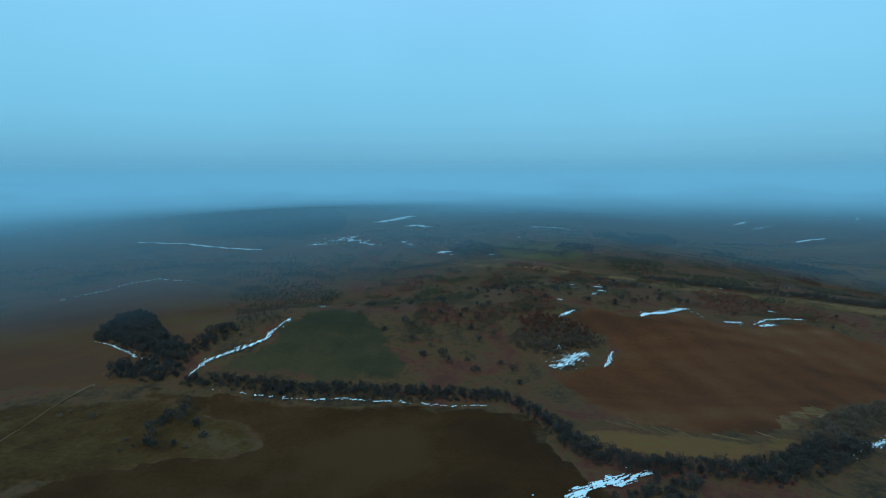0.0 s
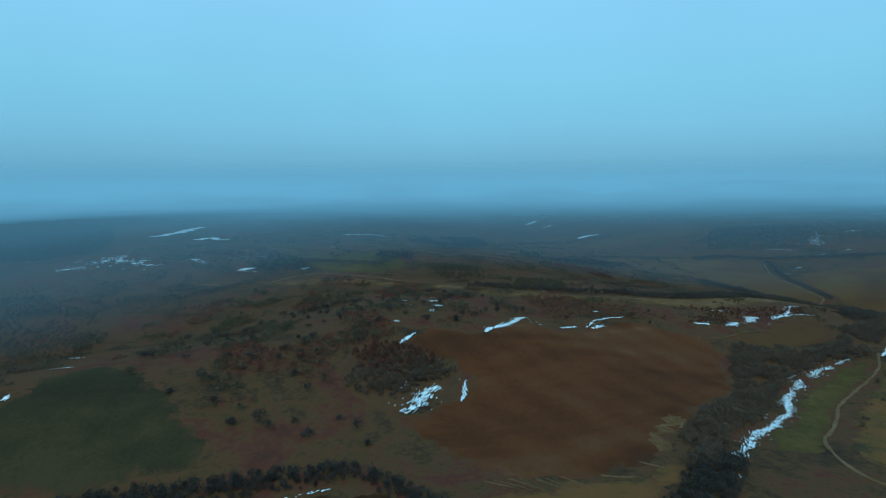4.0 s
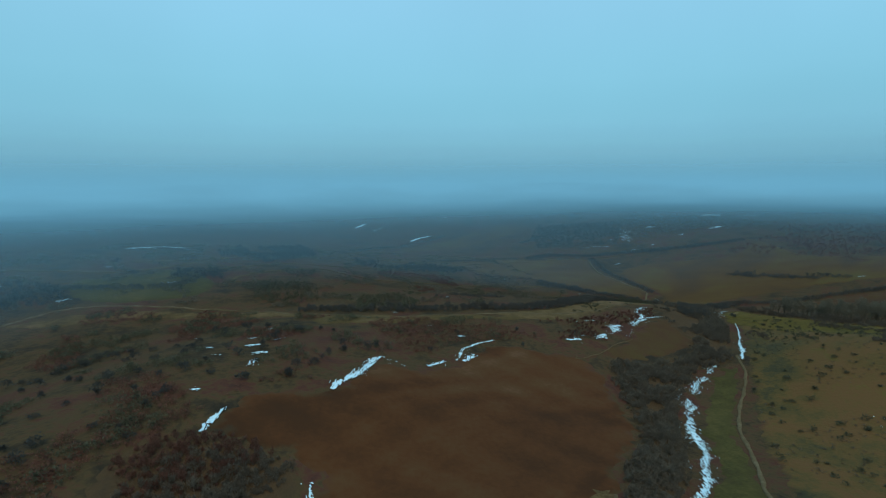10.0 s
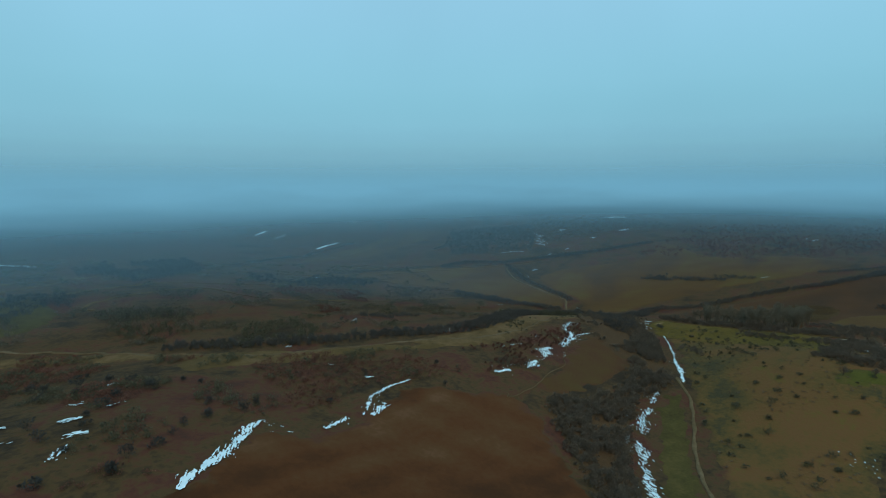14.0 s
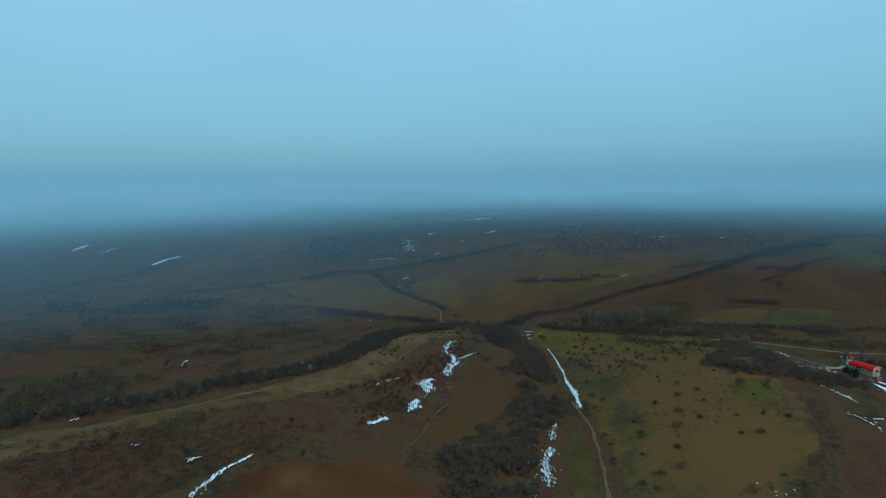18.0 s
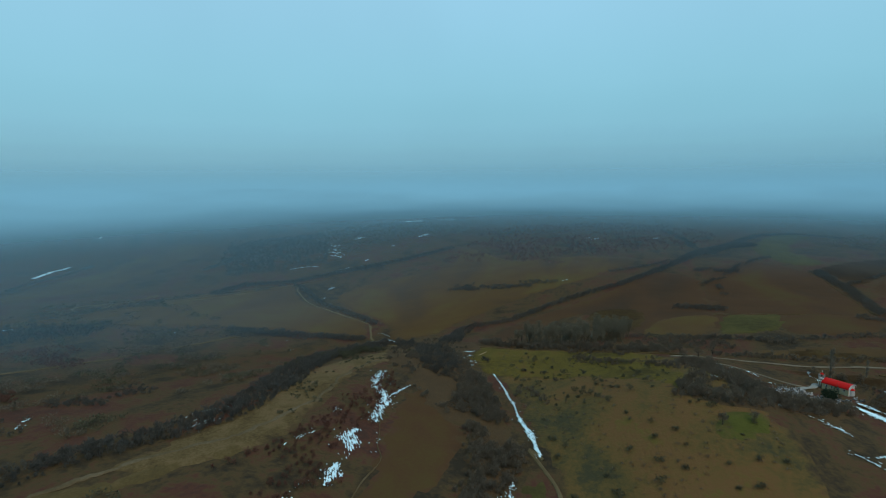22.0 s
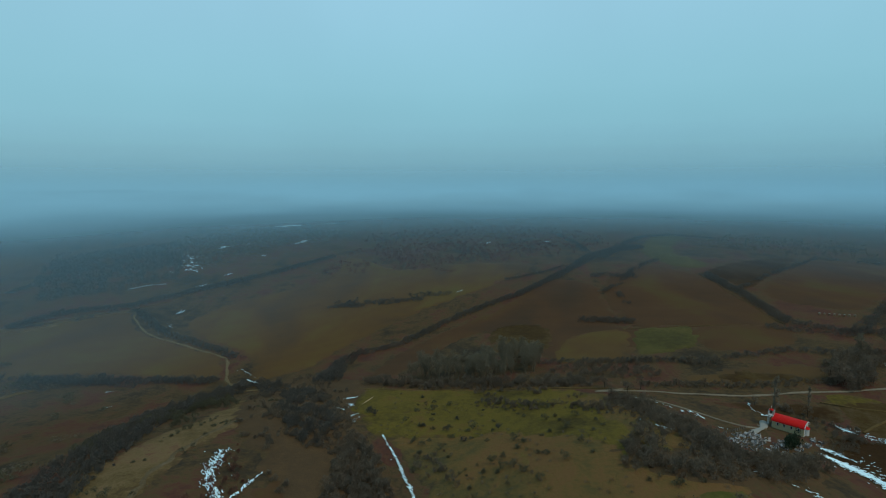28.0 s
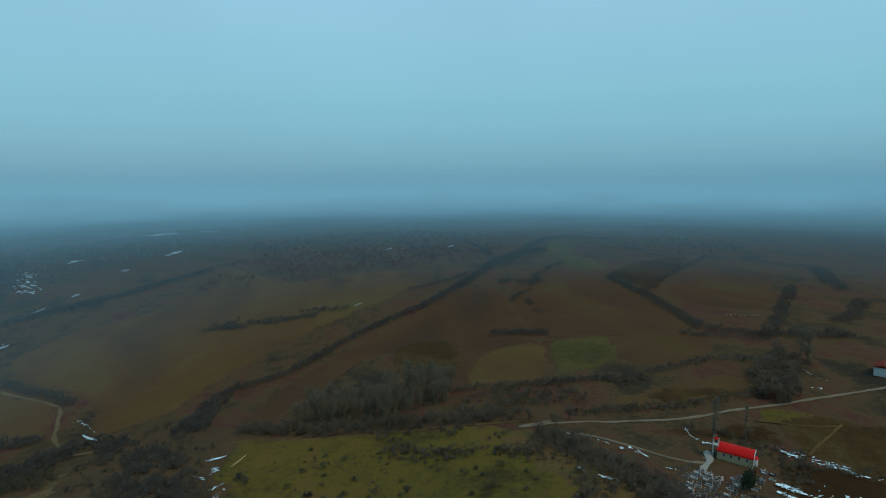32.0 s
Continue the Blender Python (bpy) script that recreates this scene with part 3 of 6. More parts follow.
field("fallow_strip", [(450, 126), (448, 100), (446, 76), (430, 78), (433, 92), (437, 112), (443, 126)], M_FALLOW, "dark brown strip between the church and the road", seed=16.3, lift=0.35)
field("hill_field", [(408, 104), (420, 78), (380, 50), (350, 70), (372, 96), (392, 104)], M_FALLOW, "reddish bare plot beside the churchyard with snow lying in rows", seed=16.5)
field("green_field", [(1500, -900), (1408, -640), (1180, -700), (1100, -900), (1300, -1100)], M_LUSH, "distant bright green field in the haze", seed=17.0, grid=30, step=12)

field("straw_slope", [(166, 409), (189, 399), (210, 379), (228, 368), (259, 347), (291, 333), (285, 321), (241, 344), (202, 361), (157, 382)], M_RIDGE, "dry straw grass along the crest of the heath", seed=18.5, lift=0.35)
field("straw_corner", [(122, 178), (140, 189), (157, 200), (152, 207), (137, 200), (124, 190)], M_STRAW, "dry straw fringe at the foot of the ploughed field", seed=19.5, lift=0.5)
ribbon("dirt_track", [(331, 228), (315, 221), (297, 215), (275, 209), (247, 199), (227, 188), (207, 178), (190, 169), (176, 150), (178, 138), (190, 120)], 1.5, M_DIRT, "pale dirt track along a grass strip", lift=0.42)
ribbon("farm_track", [(505, 368), (520, 382), (537, 396), (574, 415), (582, 424), (597, 464), (609, 500), (636, 531), (652, 549), (610, 592), (559, 627), (483, 659)], 2.0, M_DIRT, "pale dirt farm track winding along a field edge")
ribbon("village_road", [(459, 160), (456, 147), (454, 129), (455, 105), (458, 80), (460, 54), (465, 10), (470, -60)], 1.15, M_GRAVEL, "pale gravel road running below the hill", lift=0.5)
ribbon("brow_path", [(487, 302), (480, 270), (474, 239), (465, 186), (459, 160)], 0.9, M_RIDGE, "faint straw path along the brow of the hill", lift=0.5)
ribbon("church_lane", [(447, 160), (441, 150), (432, 141), (424, 133), (420, 124), (424, 117)], 1.0, M_GRAVEL, "narrow gravel lane leading to the church", lift=0.45)
ribbon("ridge_path", [(-20, 530), (17, 526), (49, 538), (83, 527), (129, 482), (164, 420), (187, 388), (228, 364), (272, 345), (300, 331), (340, 328), (377, 333), (410, 334), (440, 338)], 2.2, M_DRYGRASS, "straw-coloured grassy ridge line across the heath", lift=0.5, wobble=2.5)
field("straw_slope", [(258, 356), (277, 352), (305, 348), (336, 352), (372, 356), (412, 358), (440, 354), (475, 358), (480, 346), (470, 326), (445, 325), (410, 326), (380, 328), (354, 325), (320, 317), (300, 317), (280, 326), (267, 332)], M_STRAW, "dry straw grass on the crest of the ridge", seed=18.0, lift=0.35)
field("streaked_soil", [(604, 224), (624, 208), (616, 186), (584, 177), (535, 188), (540, 216)], M_ROUGH, "dark streaked soil behind the poplars", seed=19.0, lift=0.6)

field("straw_slope", [(20, 528), (60, 524), (84, 519), (104, 500), (126, 477), (147, 452), (167, 426), (178, 408), (166, 400), (150, 420), (132, 444), (112, 466), (92, 486), (72, 500), (40, 508)], M_STRAW, "pale straw grass below the crest of the heath", seed=18.7, lift=0.35)
field("green_field", [(783, 4), (815, -15), (883, -3), (1000, -50), (1036, -72), (1100, -60), (1000, 0), (880, 40), (800, 30)], M_VERGE, "olive-green strip among far brown fields", seed=19.2, lift=0.45, grid=10)
for line, w in (([(576, 130), (573, 96), (568, 68), (554, 43)], 1.6), ([(757, 14), (700, 20), (648, 27), (566, 35)], 1.6), ([(660, 548), (700, 520), (735, 520)], 1.6)):
    ribbon("field_margin", line, w, M_STRAW, "pale grass margin between two fields", lift=0.5, category="grass", wobble=1.2)
field("meadow", [(62, 602), (100, 612), (149, 616), (152, 552), (123, 524), (66, 550)], M_VERGE, "dull green meadow beyond the crest", seed=20.1, lift=0.45)
field("meadow", [(88, 606), (113, 592), (112, 560), (82, 560)], M_VERGE, "small green meadow beyond the crest", seed=20.2, lift=0.6)
field("hill_field", [(484, 761), (578, 748), (700, 790), (912, 863), (885, 974), (700, 900), (562, 839)], M_OCHRE, "wide ochre field on a far slope", seed=20.3, grid=12, step=8)
ribbon("field_path", [(448, 80), (446, 74), (443, 69), (441, 62), (440, 54)], 0.5, M_RIDGE, "faint grassy path across a paddock", lift=0.7)
ribbon("field_path", [(424, 78), (428, 72), (431, 67), (434, 62), (437, 57), (440, 51)], 0.9, M_RIDGE, "faint grassy path across a paddock", lift=0.65)
ribbon("plot_track", [(-153, 150), (-154, 169), (-155, 185), (-155, 203), (-150, 214)], 0.9, M_DRYGRASS, "faint pale track across a rough plot", lift=0.5)
for line, w in (([(60, 184), (65, 178), (69, 171)], 0.45), ([(63, 183), (68, 176), (71, 169)], 0.3), ([(67, 182), (72, 174), (77, 165)], 0.55), ([(70, 180), (74, 172), (78, 165)], 0.3), ([(74, 179), (79, 170), (83, 160)], 0.5), ([(77, 178), (81, 171), (84, 165)], 0.3), ([(82, 177), (86, 170), (89, 163)], 0.45), ([(94, 173), (98, 171), (103, 169)], 0.5), ([(111, 176), (116, 170)], 0.5), ([(146, 193), (154, 199)], 0.7), ([(-140, 186), (-120, 182), (-96, 172), (-84, 174)], 1.0)):
    ribbon("straw_streak", line, w * 1.6, M_DRYGRASS, "pale streak of dry grass at a field edge", lift=0.3, category="grass", wobble=0.8)
for line, w in (([(118, 664), (152, 660), (188, 661), (255, 705)], 4), ([(384, 733), (465, 756), (575, 794), (697, 862)], 4), ([(391, 671), (443, 633), (539, 612), (600, 580)], 3), ([(174, 552), (264, 603), (296, 544), (394, 521), (490, 500)], 3), ([(-14, 621), (21, 663), (60, 644), (114, 622), (195, 670)], 4), ([(138, 587), (251, 630), (332, 613), (435, 647), (556, 649)], 3)):
    ribbon("terrace_edge", line, w, M_RIDGE, "pale grassy terrace edge on far rough land", lift=0.6, category="grass", wobble=4.0, step=6.0)

ribbon("field_edge_path", [(333, 296), (316, 287), (308, 282), (290, 281), (263, 277), (250, 280)], 0.4, M_DRYGRASS, "pale worn line along a fallow field", lift=0.45)
# snow
D = "streak of old white snow along "
snow([(-98, 213), (-67, 209), (-44, 208)], 0.9, 0.35, D + "the foot of a hedge", size=0.6)
snow([(-67, 209), (-44, 208), (-20, 204), (3, 198), (18, 196)], 1.3, 0.62, D + "the foot of a hedge", size=0.6)
snow([(-113, 220), (-112, 227), (-109, 233), (-102, 237), (-94, 244), (-88, 249), (-83, 263), (-81, 269)], 3.0, 0.72, D + "a field gully", size=0.8)
snow([(28, 130), (42, 138), (49, 141), (61, 146)], 5.2, 0.9, "broad ragged snow patch in the grass by a hedge", size=0.9, grain=25)
snow([(-192, 280), (-177, 269), (-162, 256), (-150, 245), (-140, 238), (-135, 238)], 1.5, 0.6, D + "a wooded gully", size=0.6)
snow([(-285, 381), (-270, 413), (-265, 436), (-251, 454), (-218, 448)], 1.4, 0.6, D + "the upper field edge", size=0.8)
snow([(-392, 671), (-319, 641), (-266, 607), (-241, 594), (-206, 585)], 6.0, 0.85, "distant broken snow on a hillside", size=2.0)
snow([(-155, 608), (-138, 623), (-120, 650), (-97, 625), (-75, 606)], 24, 0.42, "distant scattered snow among bushes", size=2.2)
snow([(-101, 790), (-86, 810), (-74, 830), (-56, 910)], 20, 1.25, "distant curved snow field", size=3.0)
snow([(-52, 736), (-35, 744), (-16, 722)], 12, 1.1, "distant bar of snow", size=2.4)
snow([(-40, 640), (-10, 610), (30, 590)], 12, 0.03, "distant specks of snow", size=1.8)
snow([(65, 285), (70, 289), (76, 294)], 2.0, 1.0, D + "the tip of the ploughed field", size=0.7)
snow([(113, 292), (124, 298), (136, 305), (149, 314)], 3.8, 1.0, "thick snow drift on the edge of the ploughed field", size=0.8)
snow([(149, 313), (152, 307), (155, 301)], 3.4, 0.35, "thin wind-blown snow on the field's brow", size=0.6)
snow([(166, 300), (172, 302), (177, 303)], 2.6, 0.9, "small snow drift on the field's edge", size=0.7)
snow([(187, 300), (192, 302), (197, 304)], 4.0, 0.9, "fan of snow on the field's edge", size=0.7)
snow([(184, 302), (190, 306), (198, 312), (211, 315), (222, 313)], 1.8, 0.85, "snow drift on the field's edge", size=0.7)
for line, w, c in (([(102, 347), (107, 345)], 3.6, 0.9), ([(100, 334), (105, 332)], 3.0, 0.9), ([(98, 327), (95, 323), (92, 320)], 2.6, 0.7), ([(117, 352), (122, 353)], 2.6, 0.7), ([(93, 399), (97, 395)], 2.6, 0.5), ([(89, 362), (91, 356)], 2.8, 0.6), ([(69, 311), (72, 309)], 2.4, 0.8), ([(109, 366), (112, 363)], 2.2, 0.5), ([(127, 385), (131, 383)], 2.6, 0.6), ([(86, 342), (89, 340)], 1.6, 0.3), ([(223, 397), (228, 395)], 1.6, 0.6), ([(292, 353), (305, 348)], 1.3, 0.5), ([(310, 357), (318, 354)], 1.4, 0.5), ([(296, 358), (303, 356)], 1.3, 0.6), ([(208, 327), (211, 325)], 1.4, 0.6), ([(357, 360), (361, 358)], 1.4, 0.6)):
    snow(line, w, c, "scraps of snow among russet heath", size=0.8)
snow([(51, 232), (57, 239), (64, 245), (71, 247)], 6.5, 0.85, "ragged snow lying in rows in a bushy hollow", size=0.7, grain=40, lift=1.0)
snow([(54, 248), (58, 254)], 1.6, 0.6, "snow scrap in a bushy hollow", size=0.6, lift=1.0)
snow([(54, 247), (58, 254), (70, 250)], 3.5, 0.12, "specks of snow among hollow bushes", size=0.6)
snow([(76, 238), (80, 243), (84, 251)], 2.2, 0.9, "snow drift where bushes meet the ploughed field", size=0.6)
snow([(130, 158), (138, 163), (146, 168)], 2.5, 0.4, "thin end of a snow bank along a wood", size=0.6)
snow([(146, 168), (165, 179), (180, 185), (197, 191), (210, 197)], 4.0, 0.85, "long snow bank along the edge of a wood", size=0.6)
snow([(208, 195), (219, 204), (232, 212), (242, 218)], 4.6, 0.82, "long snow bank along the edge of a wood", size=0.6)
snow([(244, 219), (252, 222), (262, 226)], 5.2, 0.72, "broken snow bank along the edge of a wood", size=0.6)
snow([(270, 229), (282, 232), (296, 234)], 5.0, 0.72, "broken snow bank along the edge of a wood", size=0.6)
snow([(302, 235), (316, 236)], 3.4, 0.6, "thin end of a snow bank along a wood", size=0.6)
snow([(256, 229), (264, 231)], 2.0, 0.8, "small snow scrap inside the wood's edge", size=0.6)
snow([(333, 229), (345, 234), (366, 243)], 2.4, 1.0, "snow lying along the sunken track", size=0.6)
snow([(366, 243), (385, 250), (400, 256), (422, 266)], 1.5, 0.8, "snow lying along the sunken track", size=0.6)
for line, w, c in (([(263, 296), (271, 294)], 4.2, 0.9), ([(282, 290), (288, 291), (296, 292)], 5.0, 0.85), ([(306, 294), (314, 297), (322, 298)], 6.4, 0.85), ([(332, 296), (342, 298), (356, 302), (366, 308)], 4.6, 0.95), ([(366, 309), (376, 316), (392, 320)], 5.4, 0.8), ([(352, 301), (364, 301), (380, 299)], 1.6, 0.7), ([(310, 285), (322, 290), (334, 296)], 1.0, 0.4), ([(296, 292), (304, 294)], 3.6, 0.4), ([(296, 314), (304, 312), (312, 309)], 2.6, 0.4), ([(331, 315), (336, 314)], 2.0, 0.5), ([(272, 296), (281, 294)], 2.4, 0.35)):
    snow(line, w, c, "broken snow on a scrubby slope", size=0.65)
snow([(276, 415), (281, 421), (287, 427)], 2.2, 0.6, "scrap of snow on the heath", size=0.8)
snow([(622, 924), (650, 948), (682, 969), (716, 976)], 8.0, 1.2, "distant bright streak of snow along a terrace", size=2.2)
snow([(646, 1160), (694, 1196)], 8, 1.0, "distant thin streak of snow", size=2.4)
snow([(655, 1108), (690, 1126), (716, 1140)], 8, 0.5, "distant thin streak of snow", size=2.2)
snow([(126, 750), (150, 758), (170, 756), (192, 748)], 10, 0.75, "distant broken bar of snow", size=2.6)
snow([(872, 630), (855, 606), (827, 598), (801, 577), (777, 559)], 22, 0.36, "distant scattered snow in dark woods", size=2.4)
snow([(912, 595), (935, 603)], 13, 0.9, "distant blot of snow in dark woods", size=2.4)
snow([(1218, 645), (1255, 612)], 20, 1.0, "distant bar of snow in the haze", size=3.4)
snow([(940, 502), (970, 497)], 12, 0.8, "distant scrap of snow", size=2.4)
snow([(955, 580), (940, 572)], 12, 0.35, "distant scrap of snow", size=2.2)
snow([(938, 234), (950, 224)], 4.0, 0.9, "distant scrap of snow", size=1.8)
snow([(950, 150), (962, 141)], 4.0, 0.9, "distant scrap of snow", size=1.8)
snow([(726, 256), (732, 250)], 1.6, 0.7, "scrap of snow in a far field", size=0.9)
snow([(457, 291), (448, 294)], 3.0, 0.5, "snow scraps on the brow of the hill", size=0.7)
snow([(434, 281), (440, 284)], 1.8, 0.5, "snow scraps on the brow of the hill", size=0.6)
snow([(560, 397), (553, 390), (540, 378)], 1.4, 0.4, "snow scraps beside the farm track", size=0.8)
snow([(476, 333), (500, 345), (523, 352)], 2.5, 0.12, "specks of snow by a thicket", size=0.7)
snow([(417, 155), (420, 144)], 5.0, 0.16, "scraps of snow by the lane", size=0.7)
snow([(430, 141), (424, 140)], 1.8, 0.5, "scrap of snow by the lane", size=0.6)
snow([(445, 158), (438, 150), (428, 143)], 1.4, 0.4, "snow along the lane's verge", size=0.5)
snow([(448, 110), (444, 111), (439, 111), (436, 109), (435, 106)], 1.6, 0.58, "snow in a ditch behind the church", size=0.6)
snow([(402, 101), (401, 94), (400, 88), (399, 82)], 5.0, 0.35, "snow lying in rows on a bare plot", size=0.6, grain=-80)
snow([(402, 106), (398, 104), (392, 101), (384, 97), (374, 92)], 5.0, 1.3, "thick bluish snow on a bare plot", size=0.6, grain=-60)
snow([(396, 95), (389, 90), (380, 84)], 6.0, 0.3, "snow lying in rows on a bare plot", size=0.5, grain=-80)
snow([(413, 136), (412, 133)], 0.7, 0.6, "snow scrap beside the churchyard fence", size=0.6)
snow([(455, 288), (458, 291), (461, 294)], 3.2, 0.9, "snow scraps at the edge of the green brow", size=0.6)
snow([(443, 287), (444, 282), (439, 280)], 1.8, 0.45, "snow scraps on the brow of the hill", size=0.6)
snow([(557, 398), (559, 395)], 1.2, 0.6, "snow scraps beside the farm track", size=0.6)
snow([(536, 381), (530, 375), (525, 369)], 2.0, 0.9, "snow scraps beside the farm track", size=0.6)
snow([(491, 381), (490, 374), (489, 367)], 1.2, 0.6, "snow along a hedge in the valley", size=0.6)
snow([(346, 129), (344, 123), (338, 119)], 2.4, 0.5, "snow lying along a field margin", size=0.6)
snow([(349, 120), (353, 114)], 1.4, 0.7, "snow scrap on a field margin", size=0.6)
snow([(365, 130), (364, 122)], 1.6, 0.6, "snow scraps under bare bushes", size=0.6)
for line, w, c in (([(481, 389), (487, 387)], 1.2, 0.6), ([(420, 380), (428, 379)], 1.6, 0.6), ([(451, 295), (447, 290)], 1.5, 0.7), ([(465, 295), (467, 289)], 1.8, 0.9), ([(438, 285), (443, 282)], 1.5, 0.6), ([(504, 457), (506, 450)], 1.0, 0.6), ([(634, 501), (625, 490)], 1.2, 0.5), ([(386, 316), (393, 318)], 1.6, 0.7), ([(414, 165), (409, 165)], 1.2, 0.6), ([(424, 152), (418, 152)], 1.5, 0.7), ([(405, 162), (401, 160)], 1.3, 0.7), ([(425, 140), (420, 139)], 1.1, 0.6)):
    snow(line, w, c, "small scrap of old snow among bare bushes", size=0.6, lift=0.9)
for line, w, c in (([(224.1, 396.2), (226.9, 396.5)], 2.0, 0.7), ([(214.3, 391.6), (217.5, 393.6)], 1.8, 0.7), ([(207.0, 386.6), (209.9, 385.9)], 1.6, 0.6), ([(291.5, 352.7), (295.7, 351.2), (303.3, 350.4)], 1.4, 0.6), ([(204.8, 347.4), (206.5, 347.0)], 1.6, 0.7), ([(207.1, 325.2), (209.4, 325.5)], 1.8, 0.8), ([(300.9, 361.3), (306.3, 360.3), (310.7, 358.9), (314.8, 355.8)], 1.4, 0.55), ([(420.3, 379.1), (433.4, 382.9)], 1.6, 0.6), ([(478.4, 385.5), (492.9, 391.4)], 1.6, 0.7), ([(478.1, 435.2), (479.7, 432.6)], 1.2, 0.6), ([(493.4, 381.2), (495.3, 377.3)], 1.2, 0.6)):
    snow(line, w, c, "thin scrap of old snow along a bare hedge", size=0.6, lift=0.9)
for line, w, c in (([(405.8, 104.0), (403.4, 101.5), (400.5, 99.4)], 3.4, 1.0), ([(417.9, 157.3), (422.7, 152.8)], 1.8, 0.6), ([(425.3, 151.9), (421.4, 150.6)], 1.4, 0.5), ([(404.2, 161.3), (401.2, 156.8)], 1.8, 0.45), ([(429.2, 83.3), (425.2, 81.7), (421.9, 78.1)], 1.0, 0.5), ([(420.6, 79.3), (417.6, 74.6), (412.0, 71.0)], 2.0, 0.5)):
    snow(line, w, c, "old snow lying round the churchyard", size=0.6, lift=0.8)
snow([(709, 592), (724, 581), (733, 560)], 2.0, 0.7, "thin distant line of snow along a hedge", size=1.6)
snow([(888, 641), (833, 588), (782, 567)], 6.0, 0.3, "distant scraps of snow on a hillside", size=2.0)
snow([(372, 143), (372, 139)], 1.2, 0.6, "snow scrap on the slope above the churchyard", size=0.6)
snow([(369, 134), (366, 127), (362, 123)], 2.0, 0.6, "snow scraps on the slope above the churchyard", size=0.6)
snow([(430, 85), (426, 85), (424, 83), (422, 82)], 2.4, 0.9, "snow along a hedge below the church", size=0.6)
snow([(420, 80), (417, 77), (415, 74), (412, 73), (409, 70)], 3.0, 0.68, "snow along a hedge below the church", size=0.6)
snow([(409, 71), (408, 68), (406, 62), (404, 52)], 1.6, 0.5, "thin snow along a hedge below the church", size=0.6)
snow([(489, 27), (483, 28), (476, 26)], 1.5, 0.5, "scraps of snow by the village", size=0.7)
snow([(470, 38), (468, 32)], 1.6, 0.5, "scraps of snow by the village", size=0.7)
snow([(296, 164), (291, 157), (280, 154)], 5.0, 0.14, "specks of snow in the pasture", size=0.5)
for line, w, c in (([(-48, 628), (-41, 610), (-28, 594)], 11, 0.45), ([(-6, 570), (10, 575)], 8, 0.9), ([(16, 616), (22, 610)], 6, 0.5), ([(50, 558), (58, 560)], 5, 0.6), ([(1290, 584), (1298, 542)], 12, 0.5), ([(905, 1150), (925, 1165)], 8, 0.7), ([(-719, 1106), (-690, 1120)], 10, 0.8), ([(709, 530), (737, 522)], 2.4, 0.6), ([(858, 516), (866, 512)], 5, 0.5), ([(-76, 296), (-68, 294)], 1.4, 0.7), ([(-92, 377), (-84, 373)], 3, 0.7)):
    snow(line, w, c, "distant scraps of old snow", size=1.4 if w > 4 else 0.9)
for sx, sy, reach in (
    (948, 241, 10),
    (719, 523, 9),
    (659, 503, 9),
    (773, 516, 9),
    (147, 743, 16),
    (181, 736, 8),
    (97, 644, 10),
    (4, 564, 14),
    (123, 573, 9),
    (53, 557, 5),
):
    snow([(sx - reach * 0.5, sy + reach * 0.2), (sx, sy), (sx + reach * 0.5, sy - reach * 0.25)], 3.0 + reach * 0.2, 0.5, "small scraps of old snow on the far heath", size=1.2)


# ---- helpers for things ----
def part(name, bm, material, parent, label=""):
    """One mesh under a thing or a part."""
    me = bpy.data.meshes.new(name)
    bm.to_mesh(me)
    bm.free()
    me.materials.append(material)
    ob = new(name, me)
    ob.parent = parent
    if label:
        ob["label"] = label
    return ob


def holder(name, x, y, turn=0.0, z=None, label="", category="", group=""):
    ob = new(name)
    ob.matrix_world = pose(x, y, gz(x, y) if z is None else z, 0, 0, turn)
    return tagged(ob, label, category, group)


def box(bm, cx, cy, cz, sx, sy, sz, bevel=0.0):
    r = bmesh.ops.create_cube(bm, size=1.0, matrix=Matrix.Translation((cx, cy, cz)) @ Matrix.Diagonal((sx, sy, sz, 1)))
    if bevel:
        edges = list({e for v in r["verts"] for e in v.link_edges})
        bmesh.ops.bevel(bm, geom=edges, offset=bevel, segments=1, affect='EDGES')
    return bm


def boxed(cx, cy, cz, sx, sy, sz, bevel=0.02):
    return box(bmesh.new(), cx, cy, cz, sx, sy, sz, bevel)


# ---- plants ----
def sliver(rng, a, b, w):
    """A tapered three-sided twig from a to b."""
    a, b = np.array(a, float), np.array(b, float)
    d = b - a
    u = np.cross(d, rng.standard_normal(3))
    u /= np.linalg.norm(u) + 1e-9
    v = np.cross(d, u)
    v /= np.linalg.norm(v) + 1e-9
    return np.array([a + u * w, a - u * w * 0.5 + v * w * 0.87, a - u * w * 0.5 - v * w * 0.87, b]), np.array([(0, 1, 3), (1, 2, 3), (2, 0, 3)])


def gather(pieces):
    V, T, k = [], [], 0
    for v, t in pieces:
        V.append(v)
        T.append(np.asarray(t) + k)
        k += len(v)
    return np.concatenate(V), np.concatenate(T)


def tufts(rng, centres, size, per, lean=0.15):
    """Small crossed sprays of twigs, as little leaning triangles round each centre."""
    c = np.repeat(np.asarray(centres, float), per, axis=0)
    n = len(c)
    c = c + rng.normal(0, size * 0.6, (n, 3))
    a = rng.standard_normal((n, 3)) * size * 0.45
    b = rng.standard_normal((n, 3)) * size * 0.45
    b[:, 2] = np.abs(b[:, 2]) + size * lean
    V = np.stack([c - a * 0.5, c + a * 0.5, c + b], 1).reshape(-1, 3)
    return V, np.arange(3 * n).reshape(-1, 3)


